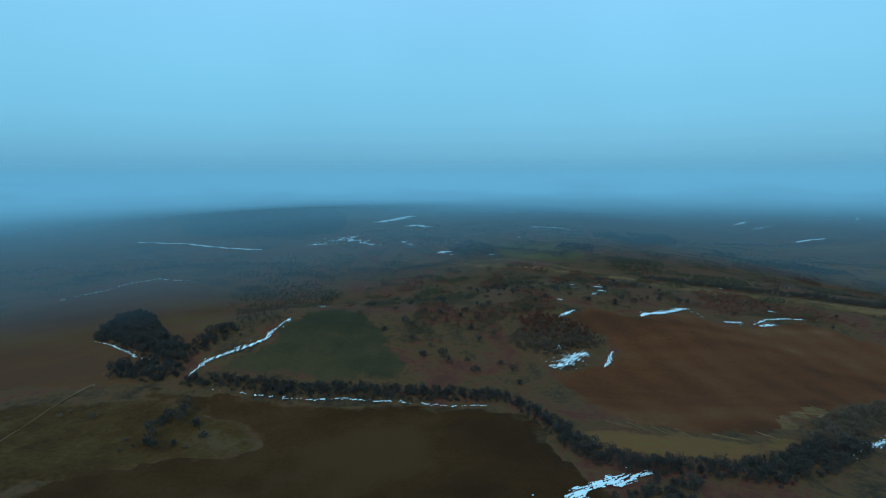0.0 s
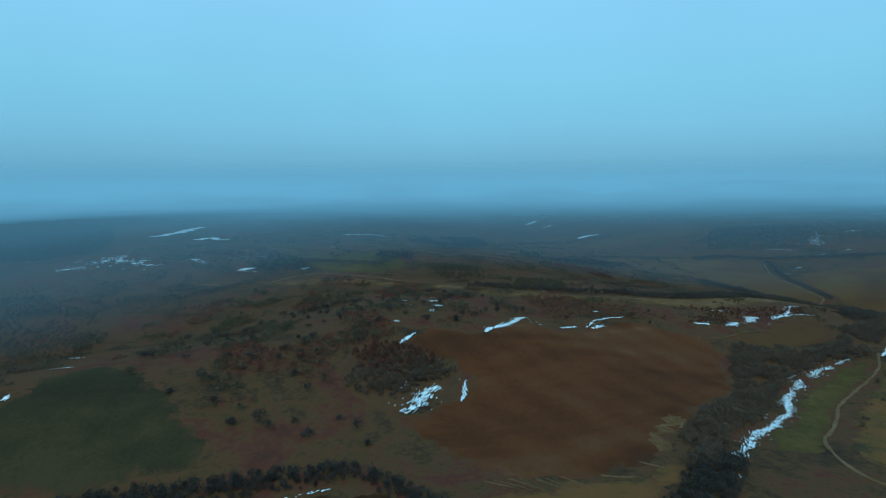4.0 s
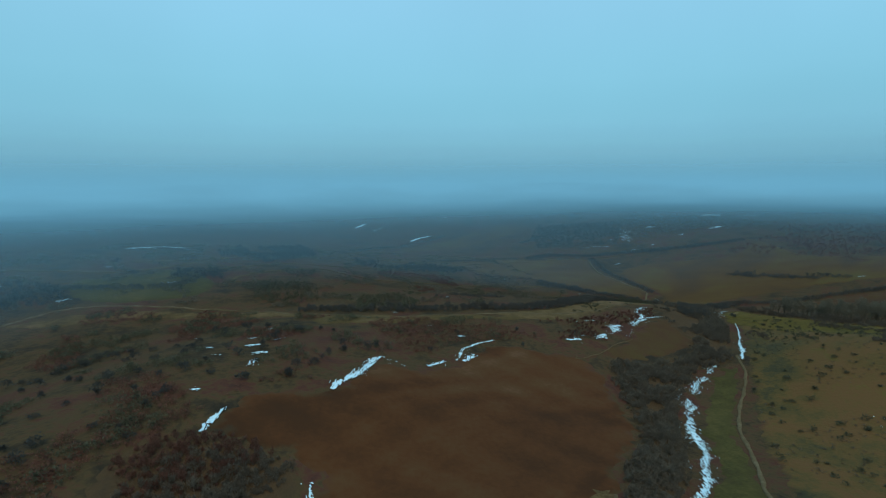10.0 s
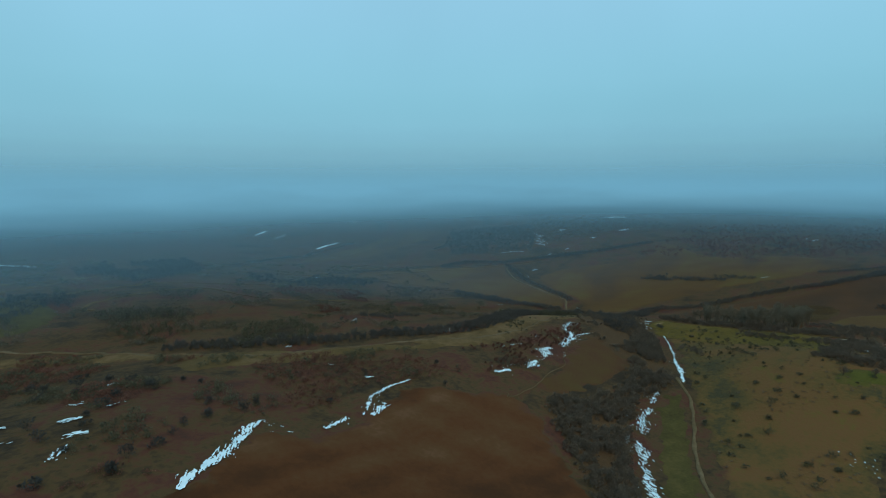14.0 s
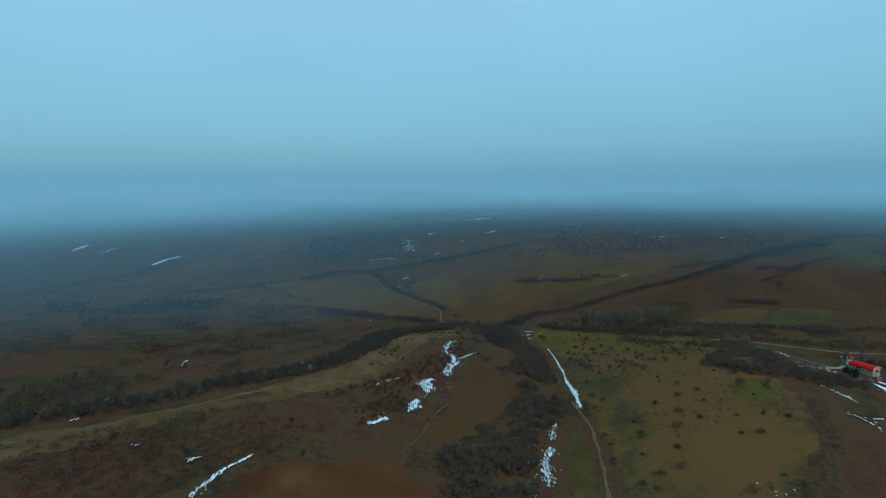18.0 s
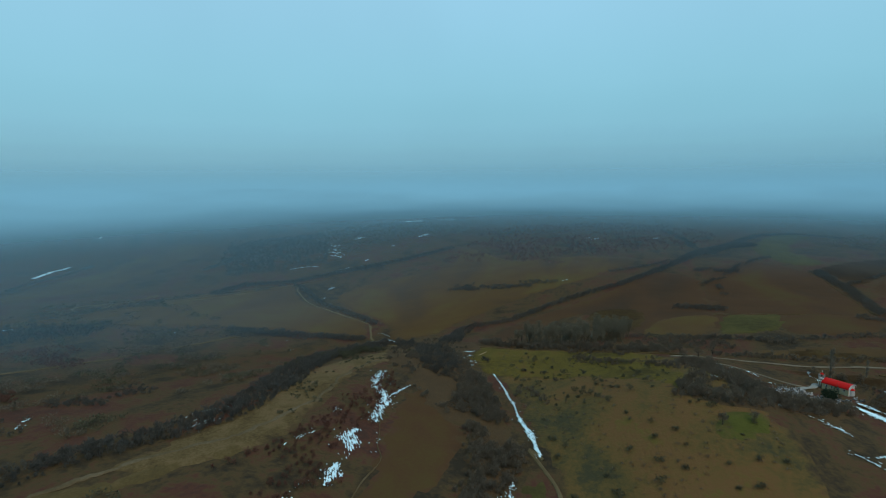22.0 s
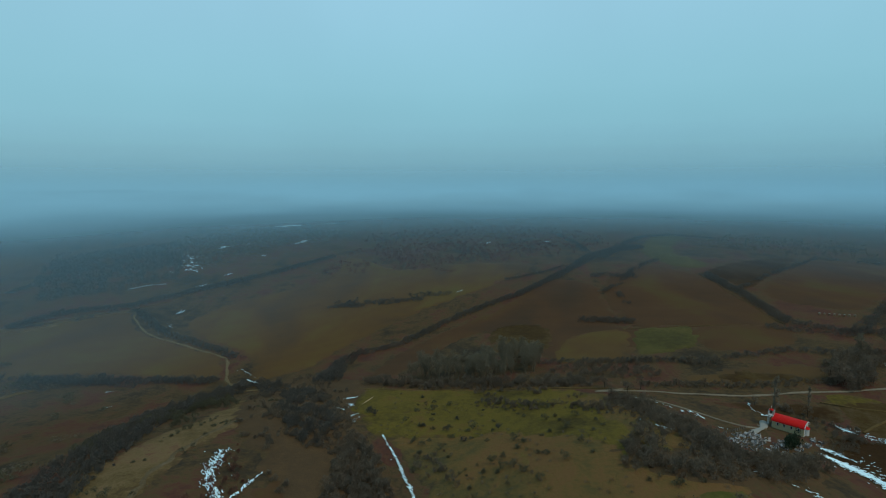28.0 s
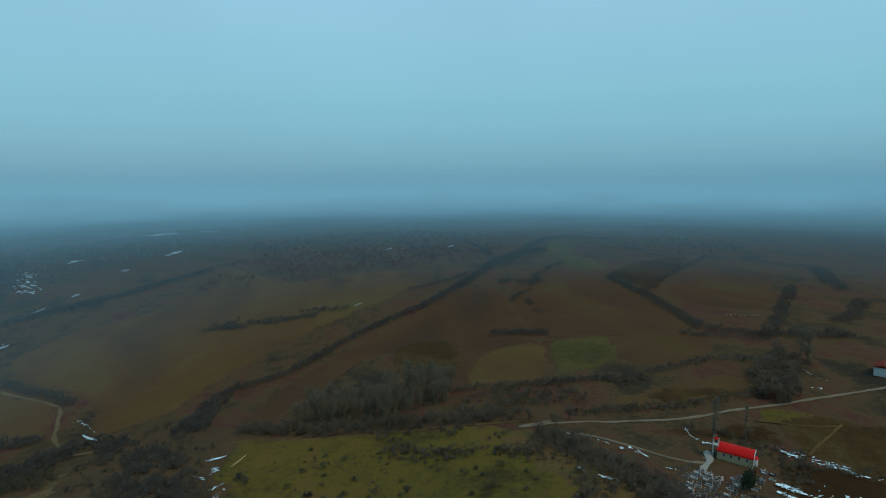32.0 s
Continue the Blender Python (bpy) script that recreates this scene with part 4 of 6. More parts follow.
def shrub_shape(seed, h, r, clumps, per, size):
    """Unit-like bush: stems from one foot and an uneven head of sprays with gaps. Returns stems and head."""
    rng = np.random.default_rng(seed)
    stems = []
    heads = []
    for i in range(4):
        a = rng.uniform(0, 2 * np.pi)
        d = r * rng.uniform(0.15, 0.75)
        top = (d * math.cos(a), d * math.sin(a), h * rng.uniform(0.5, 0.95))
        stems.append(sliver(rng, (0.1 * math.cos(a), 0.1 * math.sin(a), -0.4), top, 0.05 * h / 3))
    lobes = [(rng.uniform(-0.55, 0.55) * r, rng.uniform(-0.55, 0.55) * r, h * rng.uniform(0.35, 0.75), rng.uniform(0.35, 0.6)) for _ in range(6)]
    for i in range(clumps):
        lx, ly, lz, lr = lobes[i % len(lobes)]
        v = rng.standard_normal(3)
        v /= np.linalg.norm(v)
        v *= rng.uniform(0.35, 1.0) ** 0.6
        heads.append((lx + v[0] * r * lr, ly + v[1] * r * lr, max(0.15 * h, lz + v[2] * h * lr * 0.6)))
    return gather(stems), tufts(rng, heads, size, per, lean=0.7)


def tree_shape(seed, h, r, limbs, clumps, per, size, slim=False):
    """Trunk with limbs, and a crown of twig sprays."""
    rng = np.random.default_rng(seed)
    wood, heads = [], []
    rings, segs = 6, 7
    V, T = [], []
    bend = rng.normal(0, 0.03 * h, (rings, 2)).cumsum(0) * 0.4
    for i in range(rings):
        u = i / (rings - 1)
        rad = (0.022 * h) * (1 - u) ** 0.8 + 0.02
        if i == 0:
            rad *= 1.5
        for j in range(segs):
            a = 2 * np.pi * j / segs
            V.append((bend[i, 0] * u + rad * math.cos(a), bend[i, 1] * u + rad * math.sin(a), -0.5 + u * h * 0.92))
    for i in range(rings - 1):
        for j in range(segs):
            a, b = i * segs + j, i * segs + (j + 1) % segs
            T += [(a, b, b + segs), (a, b + segs, a + segs)]
    wood.append((np.array(V), np.array(T)))
    for i in range(limbs):
        u = rng.uniform(0.04 if slim else 0.22, 0.92)
        a = rng.uniform(0, 2 * np.pi)
        reach = r * (1.1 - 0.6 * u) * rng.uniform(0.6, 1.1)
        up = reach * (2.2 if slim else 0.75)
        foot = (0, 0, u * h * 0.8)
        tip = (reach * math.cos(a), reach * math.sin(a), min(u * h * 0.8 + up, h))
        wood.append(sliver(rng, foot, tip, 0.008 * h * (1.1 - u)))
        for k in range(3):
            w = rng.uniform(0.35, 0.8)
            p = np.array(foot) + (np.array(tip) - np.array(foot)) * w
            q = p + rng.normal(0, 0.3, 3) * reach + np.array((0, 0, 0.35 * reach))
            wood.append(sliver(rng, p, q, 0.004 * h * (1.1 - u)))
            heads.append(q)
        heads.append(tip)
    heads = np.array(heads)
    pick = heads[rng.integers(0, len(heads), clumps)] + rng.normal(0, size * 0.7, (clumps, 3))
    pick[:, 2] = np.clip(pick[:, 2], (0.03 if slim else 0.12) * h, h * 1.04)
    return gather(wood), tufts(rng, pick, size, per, lean=0.7 if slim else 0.35)


def plant_thing(name, shape, stem_mat, head_mat, label, category, group, first):
    """A plant with its own wood and crown, at the pose first."""
    (sv, st), (hv, ht) = shape
    ob = new(name)
    ob.matrix_world = first
    tagged(ob, label, category, group)
    for nm, v, t, mat in (("trunk", sv, st, stem_mat), ("crown", hv, ht, head_mat)):
        me = mesh_from(nm, v, t)
        me.materials.append(mat)
        p = new(nm, me)
        p.parent = ob
    return ob


SHRUBS = [shrub_shape(40 + i, 1.0 * h, r, 56, 4, 0.38) for i, (h, r) in enumerate([(2.6, 1.6), (3.4, 1.9), (2.2, 1.9), (3.0, 1.5), (4.0, 2.0)])]
FARSHRUBS = [shrub_shape(60 + i, h, r, 20, 3, 0.58) for i, (h, r) in enumerate([(2.4, 2.0), (3.0, 2.2), (3.6, 2.1)])]


def area_points(poly, spacing, seed, jitter=0.48):
    p = np.array(poly, float)
    rng = np.random.default_rng(seed)
    lo, hi = p.min(0), p.max(0)
    X, Y = np.meshgrid(np.arange(lo[0], hi[0] + spacing, spacing), np.arange(lo[1], hi[1] + spacing, spacing))
    X = X + rng.uniform(-jitter, jitter, X.shape) * spacing
    Y = Y + rng.uniform(-jitter, jitter, Y.shape) * spacing
    ok = inside(X, Y, poly)
    return X[ok], Y[ok]


def band(line, half):
    """A closed outline round a line."""
    p = np.array(line, float)
    d = np.gradient(p, axis=0)
    d /= np.linalg.norm(d, axis=1)[:, None] + 1e-9
    n = np.c_[-d[:, 1], d[:, 0]]
    half = np.broadcast_to(np.asarray(half, float), (len(p),))[:, None]
    return [tuple(q) for q in p + n * half] + [tuple(q) for q in (p - n * half)[::-1]]


def growth(name, poly, spacing, material, label, category, seed, scale=(0.7, 1.3), far=False, thin=-1.0, grain=0.05, tall=1.0):
    """A thicket, hedge or scrub: bushes that nobody could count, joined in one."""
    x, y = area_points(poly, spacing, seed)
    rng = np.random.default_rng(seed + 7)
    if thin > -1:
        nv = np.array([noise.noise(Vector((a * grain, b * grain, seed * 0.37))) for a, b in zip(x, y)])
        x, y = x[nv > thin], y[nv > thin]
    shapes = FARSHRUBS if far else SHRUBS
    ring = np.array(ragged(poly, 1.5, 0.0, 1.0))[:, :2]
    rim = np.array([np.sqrt(((ring - (a, b)) ** 2).sum(1).min()) for a, b in zip(x, y)])
    inner = np.clip(0.45 + rim / 7.0, 0, 1)
    z = ground(x, y)
    pieces = []
    for a, b, c, q in zip(x, y, z, inner):
        (sv, st), (hv, ht) = shapes[int(rng.integers(len(shapes)))]
        s, t = rng.uniform(*scale) * q, rng.uniform(0, 6.28)
        rot = np.array([[math.cos(t), math.sin(t), 0], [-math.sin(t), math.cos(t), 0], [0, 0, rng.uniform(0.8, 1.2) * tall]]) * s
        for v, f in ((sv, st), (hv, ht)):
            pieces.append((v @ rot + (a, b, c), f))
    if not pieces:
        return None
    V, T = gather(pieces)
    me = mesh_from(name, V, T)
    me.materials.append(material)
    return tagged(new(name, me), label, category, kind="stuff")


def floor_of(outline, label, seed):
    field("wood_floor", outline, M_LITTER, label, lift=0.5, wobble=5.0, seed=seed, category="ground")


growth("hedgerow", band([(-113, 218), (-94, 218), (-69, 215), (-45, 214), (-20, 210), (3, 206), (27, 203)], [4, 4, 5, 5, 5.5, 5.5, 4]), 2.3, M_SHADETWIG, "dark bare hedgerow between a green field and a brown one", "hedge", 1)
growth("hedgerow", band([(28, 200), (38, 182), (44, 165), (52, 153), (62, 149), (78, 147), (94, 145), (116, 154), (141, 172)], [4, 5, 6, 7, 6, 6, 7, 8, 8]), 2.4, M_SHADETWIG, "dark winding hedgerow along a field's foot", "hedge", 2)
floor_of([(0, 118), (40, 128), (60, 142), (75, 140), (60, 120), (20, 100)], "dark leaf litter under bare bushes", 31.0)
growth("thicket", [(0, 118), (40, 128), (60, 142), (75, 140), (60, 120), (20, 100)], 2.8, M_SHADETWIG, "dark bare thicket by a snow patch", "thicket", 3, thin=-0.1)
floor_of([(-193, 280), (-205, 304), (-213, 331), (-208, 348), (-189, 335), (-157, 286), (-130, 254), (-119, 245), (-118, 232), (-116, 222), (-123, 215), (-133, 217), (-147, 221), (-156, 232), (-152, 237), (-140, 238), (-154, 250), (-173, 267)], "dark leaf litter under bare bushes", 32.0)
growth("gully_wood", [(-193, 280), (-205, 304), (-213, 331), (-208, 348), (-189, 335), (-157, 286), (-130, 254), (-119, 245), (-118, 232), (-116, 222), (-123, 215), (-133, 217), (-147, 221), (-156, 232), (-152, 237), (-140, 238), (-154, 250), (-173, 267)], 2.9, M_SHADETWIG, "dark bare wood filling a gully between fields", "wood", 4, scale=(0.9, 1.6))
floor_of([(31, 258), (39, 280), (57, 287), (73, 279), (81, 266), (83, 250), (76, 240), (62, 239), (55, 232), (47, 234), (35, 246)], "dark leaf litter in a bushy hollow", 62.0)
growth("thicket", [(39, 280), (57, 287), (73, 279), (81, 266), (62, 261), (42, 262)], 2.4, M_RUST, "russet bushes on the rim of a hollow", "thicket", 63, scale=(0.6, 1.1))
growth("thicket", [(31, 257), (44, 272), (62, 277), (79, 266), (84, 257), (76, 254), (62, 249), (50, 243), (35, 249)], 2.5, M_TWIG, "dark grey bushes filling a hollow", "thicket", 5, scale=(0.7, 1.2))
floor_of([(40, 246), (60, 262), (80, 258), (74, 246), (56, 238)], "dark leaf litter under bare bushes", 33.0)
growth("thicket", [(40, 250), (60, 262), (80, 260), (76, 255), (58, 248)], 2.6, M_TWIG, "dark bushes in a hollow", "thicket", 6, scale=(0.6, 1.1))
floor_of([(128, 180), (144, 190), (172, 207), (197, 215), (216, 228), (231, 243), (248, 259), (262, 268), (290, 256), (312, 252), (345, 262), (368, 276), (400, 280), (418, 275), (400, 262), (370, 250), (345, 240), (329, 233), (301, 239), (271, 232), (241, 221), (211, 205), (186, 191), (161, 184), (142, 170), (116, 153)], "dark leaf litter under bare bushes", 34.0)
growth("valley_wood", [(128, 180), (144, 190), (172, 207), (197, 215), (216, 228), (231, 243), (248, 259), (262, 268), (290, 256), (312, 252), (345, 262), (368, 276), (400, 280), (418, 275), (400, 262), (370, 250), (345, 240), (329, 233), (301, 239), (271, 232), (241, 221), (211, 205), (186, 191), (161, 184), (142, 170), (116, 153)], 2.5, M_TWIG, "dark bare wood along a stream between field and snow bank", "wood", 7, scale=(0.7, 1.5), thin=-0.3, grain=0.07)
growth("valley_wood", [(400, 290), (420, 285), (440, 290), (470, 306), (500, 330), (535, 372), (515, 366), (492, 352), (460, 330), (420, 310)], 3.2, M_HEDGE, "dark bare wood at the meeting of two valleys", "wood", 8, scale=(0.7, 1.4), thin=-0.1, grain=0.07)
growth("scrub_slope", [(255, 300), (290, 285), (340, 296), (372, 300), (400, 318), (390, 330), (340, 318), (300, 318), (268, 326)], 3.6, M_RUST, "russet scrub on the slope below the ridge", "scrub", 9, scale=(0.4, 0.9), thin=-0.05)
growth("valley_hedge", band([(168, 436), (182, 424), (196, 406), (212, 395), (227, 384), (242, 376), (262, 370), (285, 357), (317, 350), (369, 360), (420, 378), (460, 384), (497, 378), (520, 374)], [6, 7, 7, 7, 7, 7, 8, 9, 10, 12, 12, 12, 12, 8]), 3.2, M_HEDGE, "dark bare wood along a dip beyond the ridge", "wood", 10, scale=(0.8, 1.4))
growth("thicket", [(384, 375), (418, 392), (450, 392), (495, 372), (470, 350), (430, 352)], 4.0, M_BUSHGREEN, "green-grey thicket in the valley", "thicket", 11, scale=(0.7, 1.3), thin=-0.1)
growth("heath_scrub", [(-60, 300), (-20, 270), (20, 262), (35, 280), (62, 290), (90, 306), (112, 300), (140, 320), (175, 312), (200, 320), (240, 305), (262, 305), (258, 335), (225, 360), (190, 384), (160, 420), (125, 480), (80, 525), (30, 520), (-40, 480)], 3.3, M_RUST, "russet and brown heath scrub", "scrub", 12, scale=(0.6, 1.3), thin=0.14, grain=0.03, tall=0.5, far=True)
growth("heath_scrub", [(-60, 300), (-20, 235), (20, 212), (48, 200), (45, 226), (30, 250), (35, 280), (62, 290), (90, 306), (112, 300), (140, 320), (175, 312), (200, 320), (240, 305), (262, 305), (258, 335), (225, 360), (190, 384), (160, 420), (125, 480), (80, 525), (30, 520), (-40, 480)], 3.8, M_BUSHGREEN, "dark green-grey bushes dotted over the heath", "scrub", 13, scale=(0.7, 1.5), thin=0.22, grain=0.05, tall=0.6, far=True)
growth("heath_scrub", [(-150, 420), (-80, 300), (0, 380), (40, 520), (90, 535), (140, 485), (200, 395), (240, 385), (370, 380), (480, 430), (520, 520), (560, 640), (420, 760), (150, 800), (-100, 700)], 5.6, M_BUSHGREEN, "bushes scattered over rough land beyond the ridge", "scrub", 14, scale=(0.8, 1.7), thin=0.24, grain=0.05, tall=0.6, far=True)
growth("heath_scrub", [(-150, 420), (-80, 300), (0, 380), (40, 520), (90, 535), (140, 485), (200, 395), (240, 385), (370, 380), (480, 430), (520, 520), (560, 640), (420, 760), (150, 800), (-100, 700)], 5.6, M_TWIG, "brown scrub over rough land beyond the ridge", "scrub", 15, scale=(0.8, 1.6), thin=0.24, grain=0.05, tall=0.6, far=True)
growth("hill_scrub", [(370, 160), (420, 150), (450, 168), (466, 190), (474, 240), (455, 235), (442, 212), (440, 190), (420, 170), (395, 172)], 3.4, M_TWIG, "dark scrub over the shoulder of the hill", "scrub", 16, scale=(0.5, 1.0), thin=0.0)
floor_of(band([(448, 165), (425, 158), (405, 152), (385, 148), (376, 140), (385, 125), (392, 112)], [6, 7, 8, 8, 7, 6, 5]), "dark leaf litter under bare bushes", 36.0)
growth("thicket", band([(448, 165), (425, 158), (405, 152), (385, 148), (376, 140), (385, 125), (392, 112)], [6, 7, 8, 8, 7, 6, 5]), 2.8, M_TWIG, "dark bare thicket above the churchyard", "thicket", 17, scale=(0.8, 1.6))
floor_of([(384, 183), (395, 171), (388, 164), (385, 149), (386, 136), (392, 124), (380, 118), (370, 130), (362, 160), (371, 181)], "dark leaf litter under bare bushes", 37.0)
growth("thicket", [(384, 183), (395, 171), (388, 164), (385, 149), (386, 136), (392, 124), (380, 118), (370, 130), (362, 160), (371, 181)], 3.0, M_TWIG, "bare grey thicket on the slope above the churchyard", "thicket", 37, scale=(0.7, 1.5), thin=-0.2)
floor_of([(453, 331), (472, 312), (465, 295), (429, 280), (410, 268), (397, 273), (405, 296), (420, 314)], "dark leaf litter under bare bushes", 38.0)
growth("valley_brush", [(453, 331), (472, 312), (465, 295), (429, 280), (410, 268), (397, 273), (405, 296), (420, 314)], 3.4, M_TWIG, "bare grey brush in the head of the valley", "thicket", 38, scale=(0.5, 1.1), thin=-0.2)
growth("hill_scrub", [(464, 239), (465, 225), (455, 213), (444, 199), (454, 181), (441, 169), (424, 175), (436, 195), (439, 213), (448, 230)], 3.0, M_TWIG, "dark scrub below the hill brow", "scrub", 39, scale=(0.4, 0.9), thin=-0.1)
floor_of(band([(500, 292), (484, 255), (478, 225), (474, 200), (470, 175)], [5, 6, 7, 6, 5]), "dark leaf litter under bare bushes", 39.0)
growth("roadside_wood", band([(500, 292), (484, 255), (478, 225), (474, 200), (470, 175)], [5, 6, 7, 6, 5]), 3.0, M_TWIG, "dark bare wood along the road", "wood", 18, scale=(0.9, 1.5))
growth("roadside_scrub", [(466, 196), (500, 190), (510, 160), (505, 120), (500, 100), (492, 105), (474, 138), (462, 150)], 3.6, M_TWIG, "brown scrub above the road", "scrub", 19, scale=(0.6, 1.1), thin=-0.15)
growth("stream_hedge", band([(510, 320), (550, 325), (582, 320), (600, 292), (644, 261), (677, 229), (709, 194), (780, 143), (858, 100), (916, 32)], [9, 7, 5, 4.5, 4.5, 4.5, 5, 6, 8, 10]), 2.7, M_HEDGE, "dark hedge following a stream through the fields", "hedge", 20, scale=(0.9, 1.5), far=True)
growth("field_hedge", band([(750, 13), (674, 16), (612, 25), (566, 31), (545, 14), (539, -4), (530, -40)], 5), 2.6, M_HEDGE, "dark hedge between far fields", "hedge", 21, scale=(0.8, 1.3), far=True)
growth("field_hedge", band([(515, 195), (509, 163), (504, 138), (500, 111), (506, 87), (512, 59), (506, 40), (503, 20)], 3.4), 2.5, M_HEDGE, "dark hedge above the village road", "hedge", 22, scale=(0.7, 1.2), far=True)
growth("field_hedge", band([(612, 156), (606, 140), (595, 120)], 6), 2.6, M_HEDGE, "dark lens of bushes in a field", "hedge", 23, scale=(0.8, 1.2), far=True)
growth("field_hedge", band([(508, 515), (515, 483), (526, 456), (531, 422), (532, 400)], 6), 2.6, M_HEDGE, "dark hedge below a field", "hedge", 24, scale=(0.8, 1.4), far=True)
growth("field_hedge", band([(590, 606), (636, 592), (660, 556), (700, 530), (780, 470), (860, 420)], 6), 2.6, M_HEDGE, "dark hedge along the top of the fields", "hedge", 25, scale=(0.8, 1.4), far=True)
growth("field_hedge", band([(655, 548), (640, 522), (616, 492), (604, 460), (592, 430), (580, 412)], 5), 2.6, M_HEDGE, "dark hedge beside the farm track", "hedge", 26, scale=(0.6, 1.2), far=True)
growth("churchyard_hedge", band([(403, 103), (408, 94), (416, 87), (424, 81), (432, 92), (445, 100)], 2.8), 2.6, M_TWIG, "bare thicket round the churchyard", "hedge", 27, scale=(0.5, 1.0))
growth("churchyard_hedge", band([(424, 90), (416, 80), (410, 68), (405, 50), (400, 30)], 3.0), 2.6, M_TWIG, "dark hedge below the churchyard", "hedge", 28, scale=(0.6, 1.1))
growth("village_trees", [(505, 38), (515, 26), (502, 16), (488, 20), (480, 36), (472, 62), (487, 58)], 3.6, M_TWIG, "bare grey trees at the edge of the village", "wood", 29, scale=(0.8, 1.6), thin=-0.15)
growth("grassy_scrub", [(-130, 205), (-95, 200), (-75, 186), (-100, 165), (-150, 150), (-190, 180)], 9.0, M_TWIG, "a few bushes on a rough plot", "scrub", 30, scale=(0.4, 0.9), thin=0.15)
growth("gully_wood", [(-126, 250), (-124, 262), (-115, 270), (-103, 261), (-107, 252), (-112, 242), (-116, 237)], 2.9, M_SHADETWIG, "dark bare bushes along a snowy gully", "wood", 97, scale=(0.7, 1.3))
growth("field_scrub", [(-178, 422), (-120, 298), (-104, 251), (-90, 257), (-80, 285), (-85, 417), (-105, 493), (-161, 518), (-191, 492)], 4.0, M_TWIG, "dark scrub beyond a green field", "scrub", 41, scale=(0.4, 0.9), thin=-0.15)
growth("field_scrub", [(-429, 501), (-359, 519), (-261, 552), (-135, 555), (-105, 524), (-188, 471), (-227, 455), (-277, 432), (-293, 378)], 7.0, M_TWIG, "thin brown scrub above the upper fields", "scrub", 42, scale=(0.7, 1.3), thin=-0.05, far=True)
floor_of([(445, 347), (507, 359), (539, 344), (503, 294), (425, 278), (401, 265), (360, 248), (348, 257), (351, 273), (369, 292)], "dark leaf litter under bare bushes", 40.0)
growth("valley_brush", [(445, 347), (507, 359), (539, 344), (503, 294), (425, 278), (401, 265), (360, 248), (348, 257), (351, 273), (369, 292)], 4.4, M_TWIG, "bare brush along the valley", "thicket", 43, scale=(0.5, 1.1), thin=0.1, grain=0.07)
growth("pasture_bushes", [(392, 250), (404, 250), (408, 238), (398, 228), (380, 226), (380, 238)], 4.0, M_TWIG, "clump of bare bushes in the pasture", "thicket", 44, scale=(0.5, 1.0), thin=0.0)
growth("thicket", [(440, 102), (440, 89), (431, 84), (421, 90), (418, 96), (428, 99)], 3.0, M_TWIG, "bare brush behind the church", "thicket", 45, scale=(0.4, 0.9), thin=-0.1)
growth("thicket", [(425, 89), (417, 82), (410, 79), (409, 90), (407, 100), (412, 101)], 2.8, M_TWIG, "bare brush beside the churchyard", "thicket", 46, scale=(0.35, 0.8), thin=-0.2)
growth("village_trees", [(492, 52), (497, 42), (486, 34), (466, 46), (458, 58), (462, 68), (478, 60)], 3.4, M_TWIG, "bare dark trees at a bend of the road", "wood", 47, scale=(1.2, 2.3))
growth("roadside_scrub", band([(467, 150), (466, 130), (465, 116), (466, 99), (467, 88), (469, 73), (468, 62)], 3.4), 2.2, M_TWIG, "dark low hedge above the road", "hedge", 48, scale=(0.5, 1.0))
growth("thicket", [(407, 145), (412, 137), (406, 137), (398, 142), (392, 140), (388, 153), (398, 156)], 2.8, M_TWIG, "bare grey bushes beside the graves", "thicket", 49, scale=(0.5, 1.0))
floor_of([(-348, 708), (-277, 665), (-186, 649), (-135, 678), (-148, 798), (-204, 1034), (-433, 1327), (-556, 1220), (-455, 919)], "dark floor of a distant hillside wood", 61.0)
growth("pasture_bushes", [(386, 236), (384, 226), (374, 220), (372, 208), (392, 206), (398, 214), (390, 228)], 4.6, M_BUSHGREEN, "loose clump of dull bushes in the pasture", "thicket", 51, scale=(0.5, 1.1), thin=-0.05)
growth("hill_scrub", band([(456, 229), (442, 207), (434, 181), (423, 174)], 5), 3.2, M_TWIG, "dark brush along the brow of the pasture", "scrub", 52, scale=(0.5, 1.0), thin=-0.2)
growth("crest_bushes", [(300, 340), (336, 346), (372, 350), (412, 352), (440, 348), (470, 350), (468, 330), (445, 327), (410, 328), (380, 330), (354, 327), (320, 320)], 3.6, M_BUSHGREEN, "dull bushes dotted over straw grass", "scrub", 53, scale=(0.4, 0.9), thin=0.18, grain=0.09, tall=0.7)
growth("far_wood", [(-348, 708), (-277, 665), (-186, 649), (-135, 678), (-148, 798), (-204, 1034), (-433, 1327), (-556, 1220), (-455, 919)], 8.5, M_SHADETWIG, "distant dark wood on a hill in the haze", "wood", 33, scale=(2.4, 3.6), far=True)
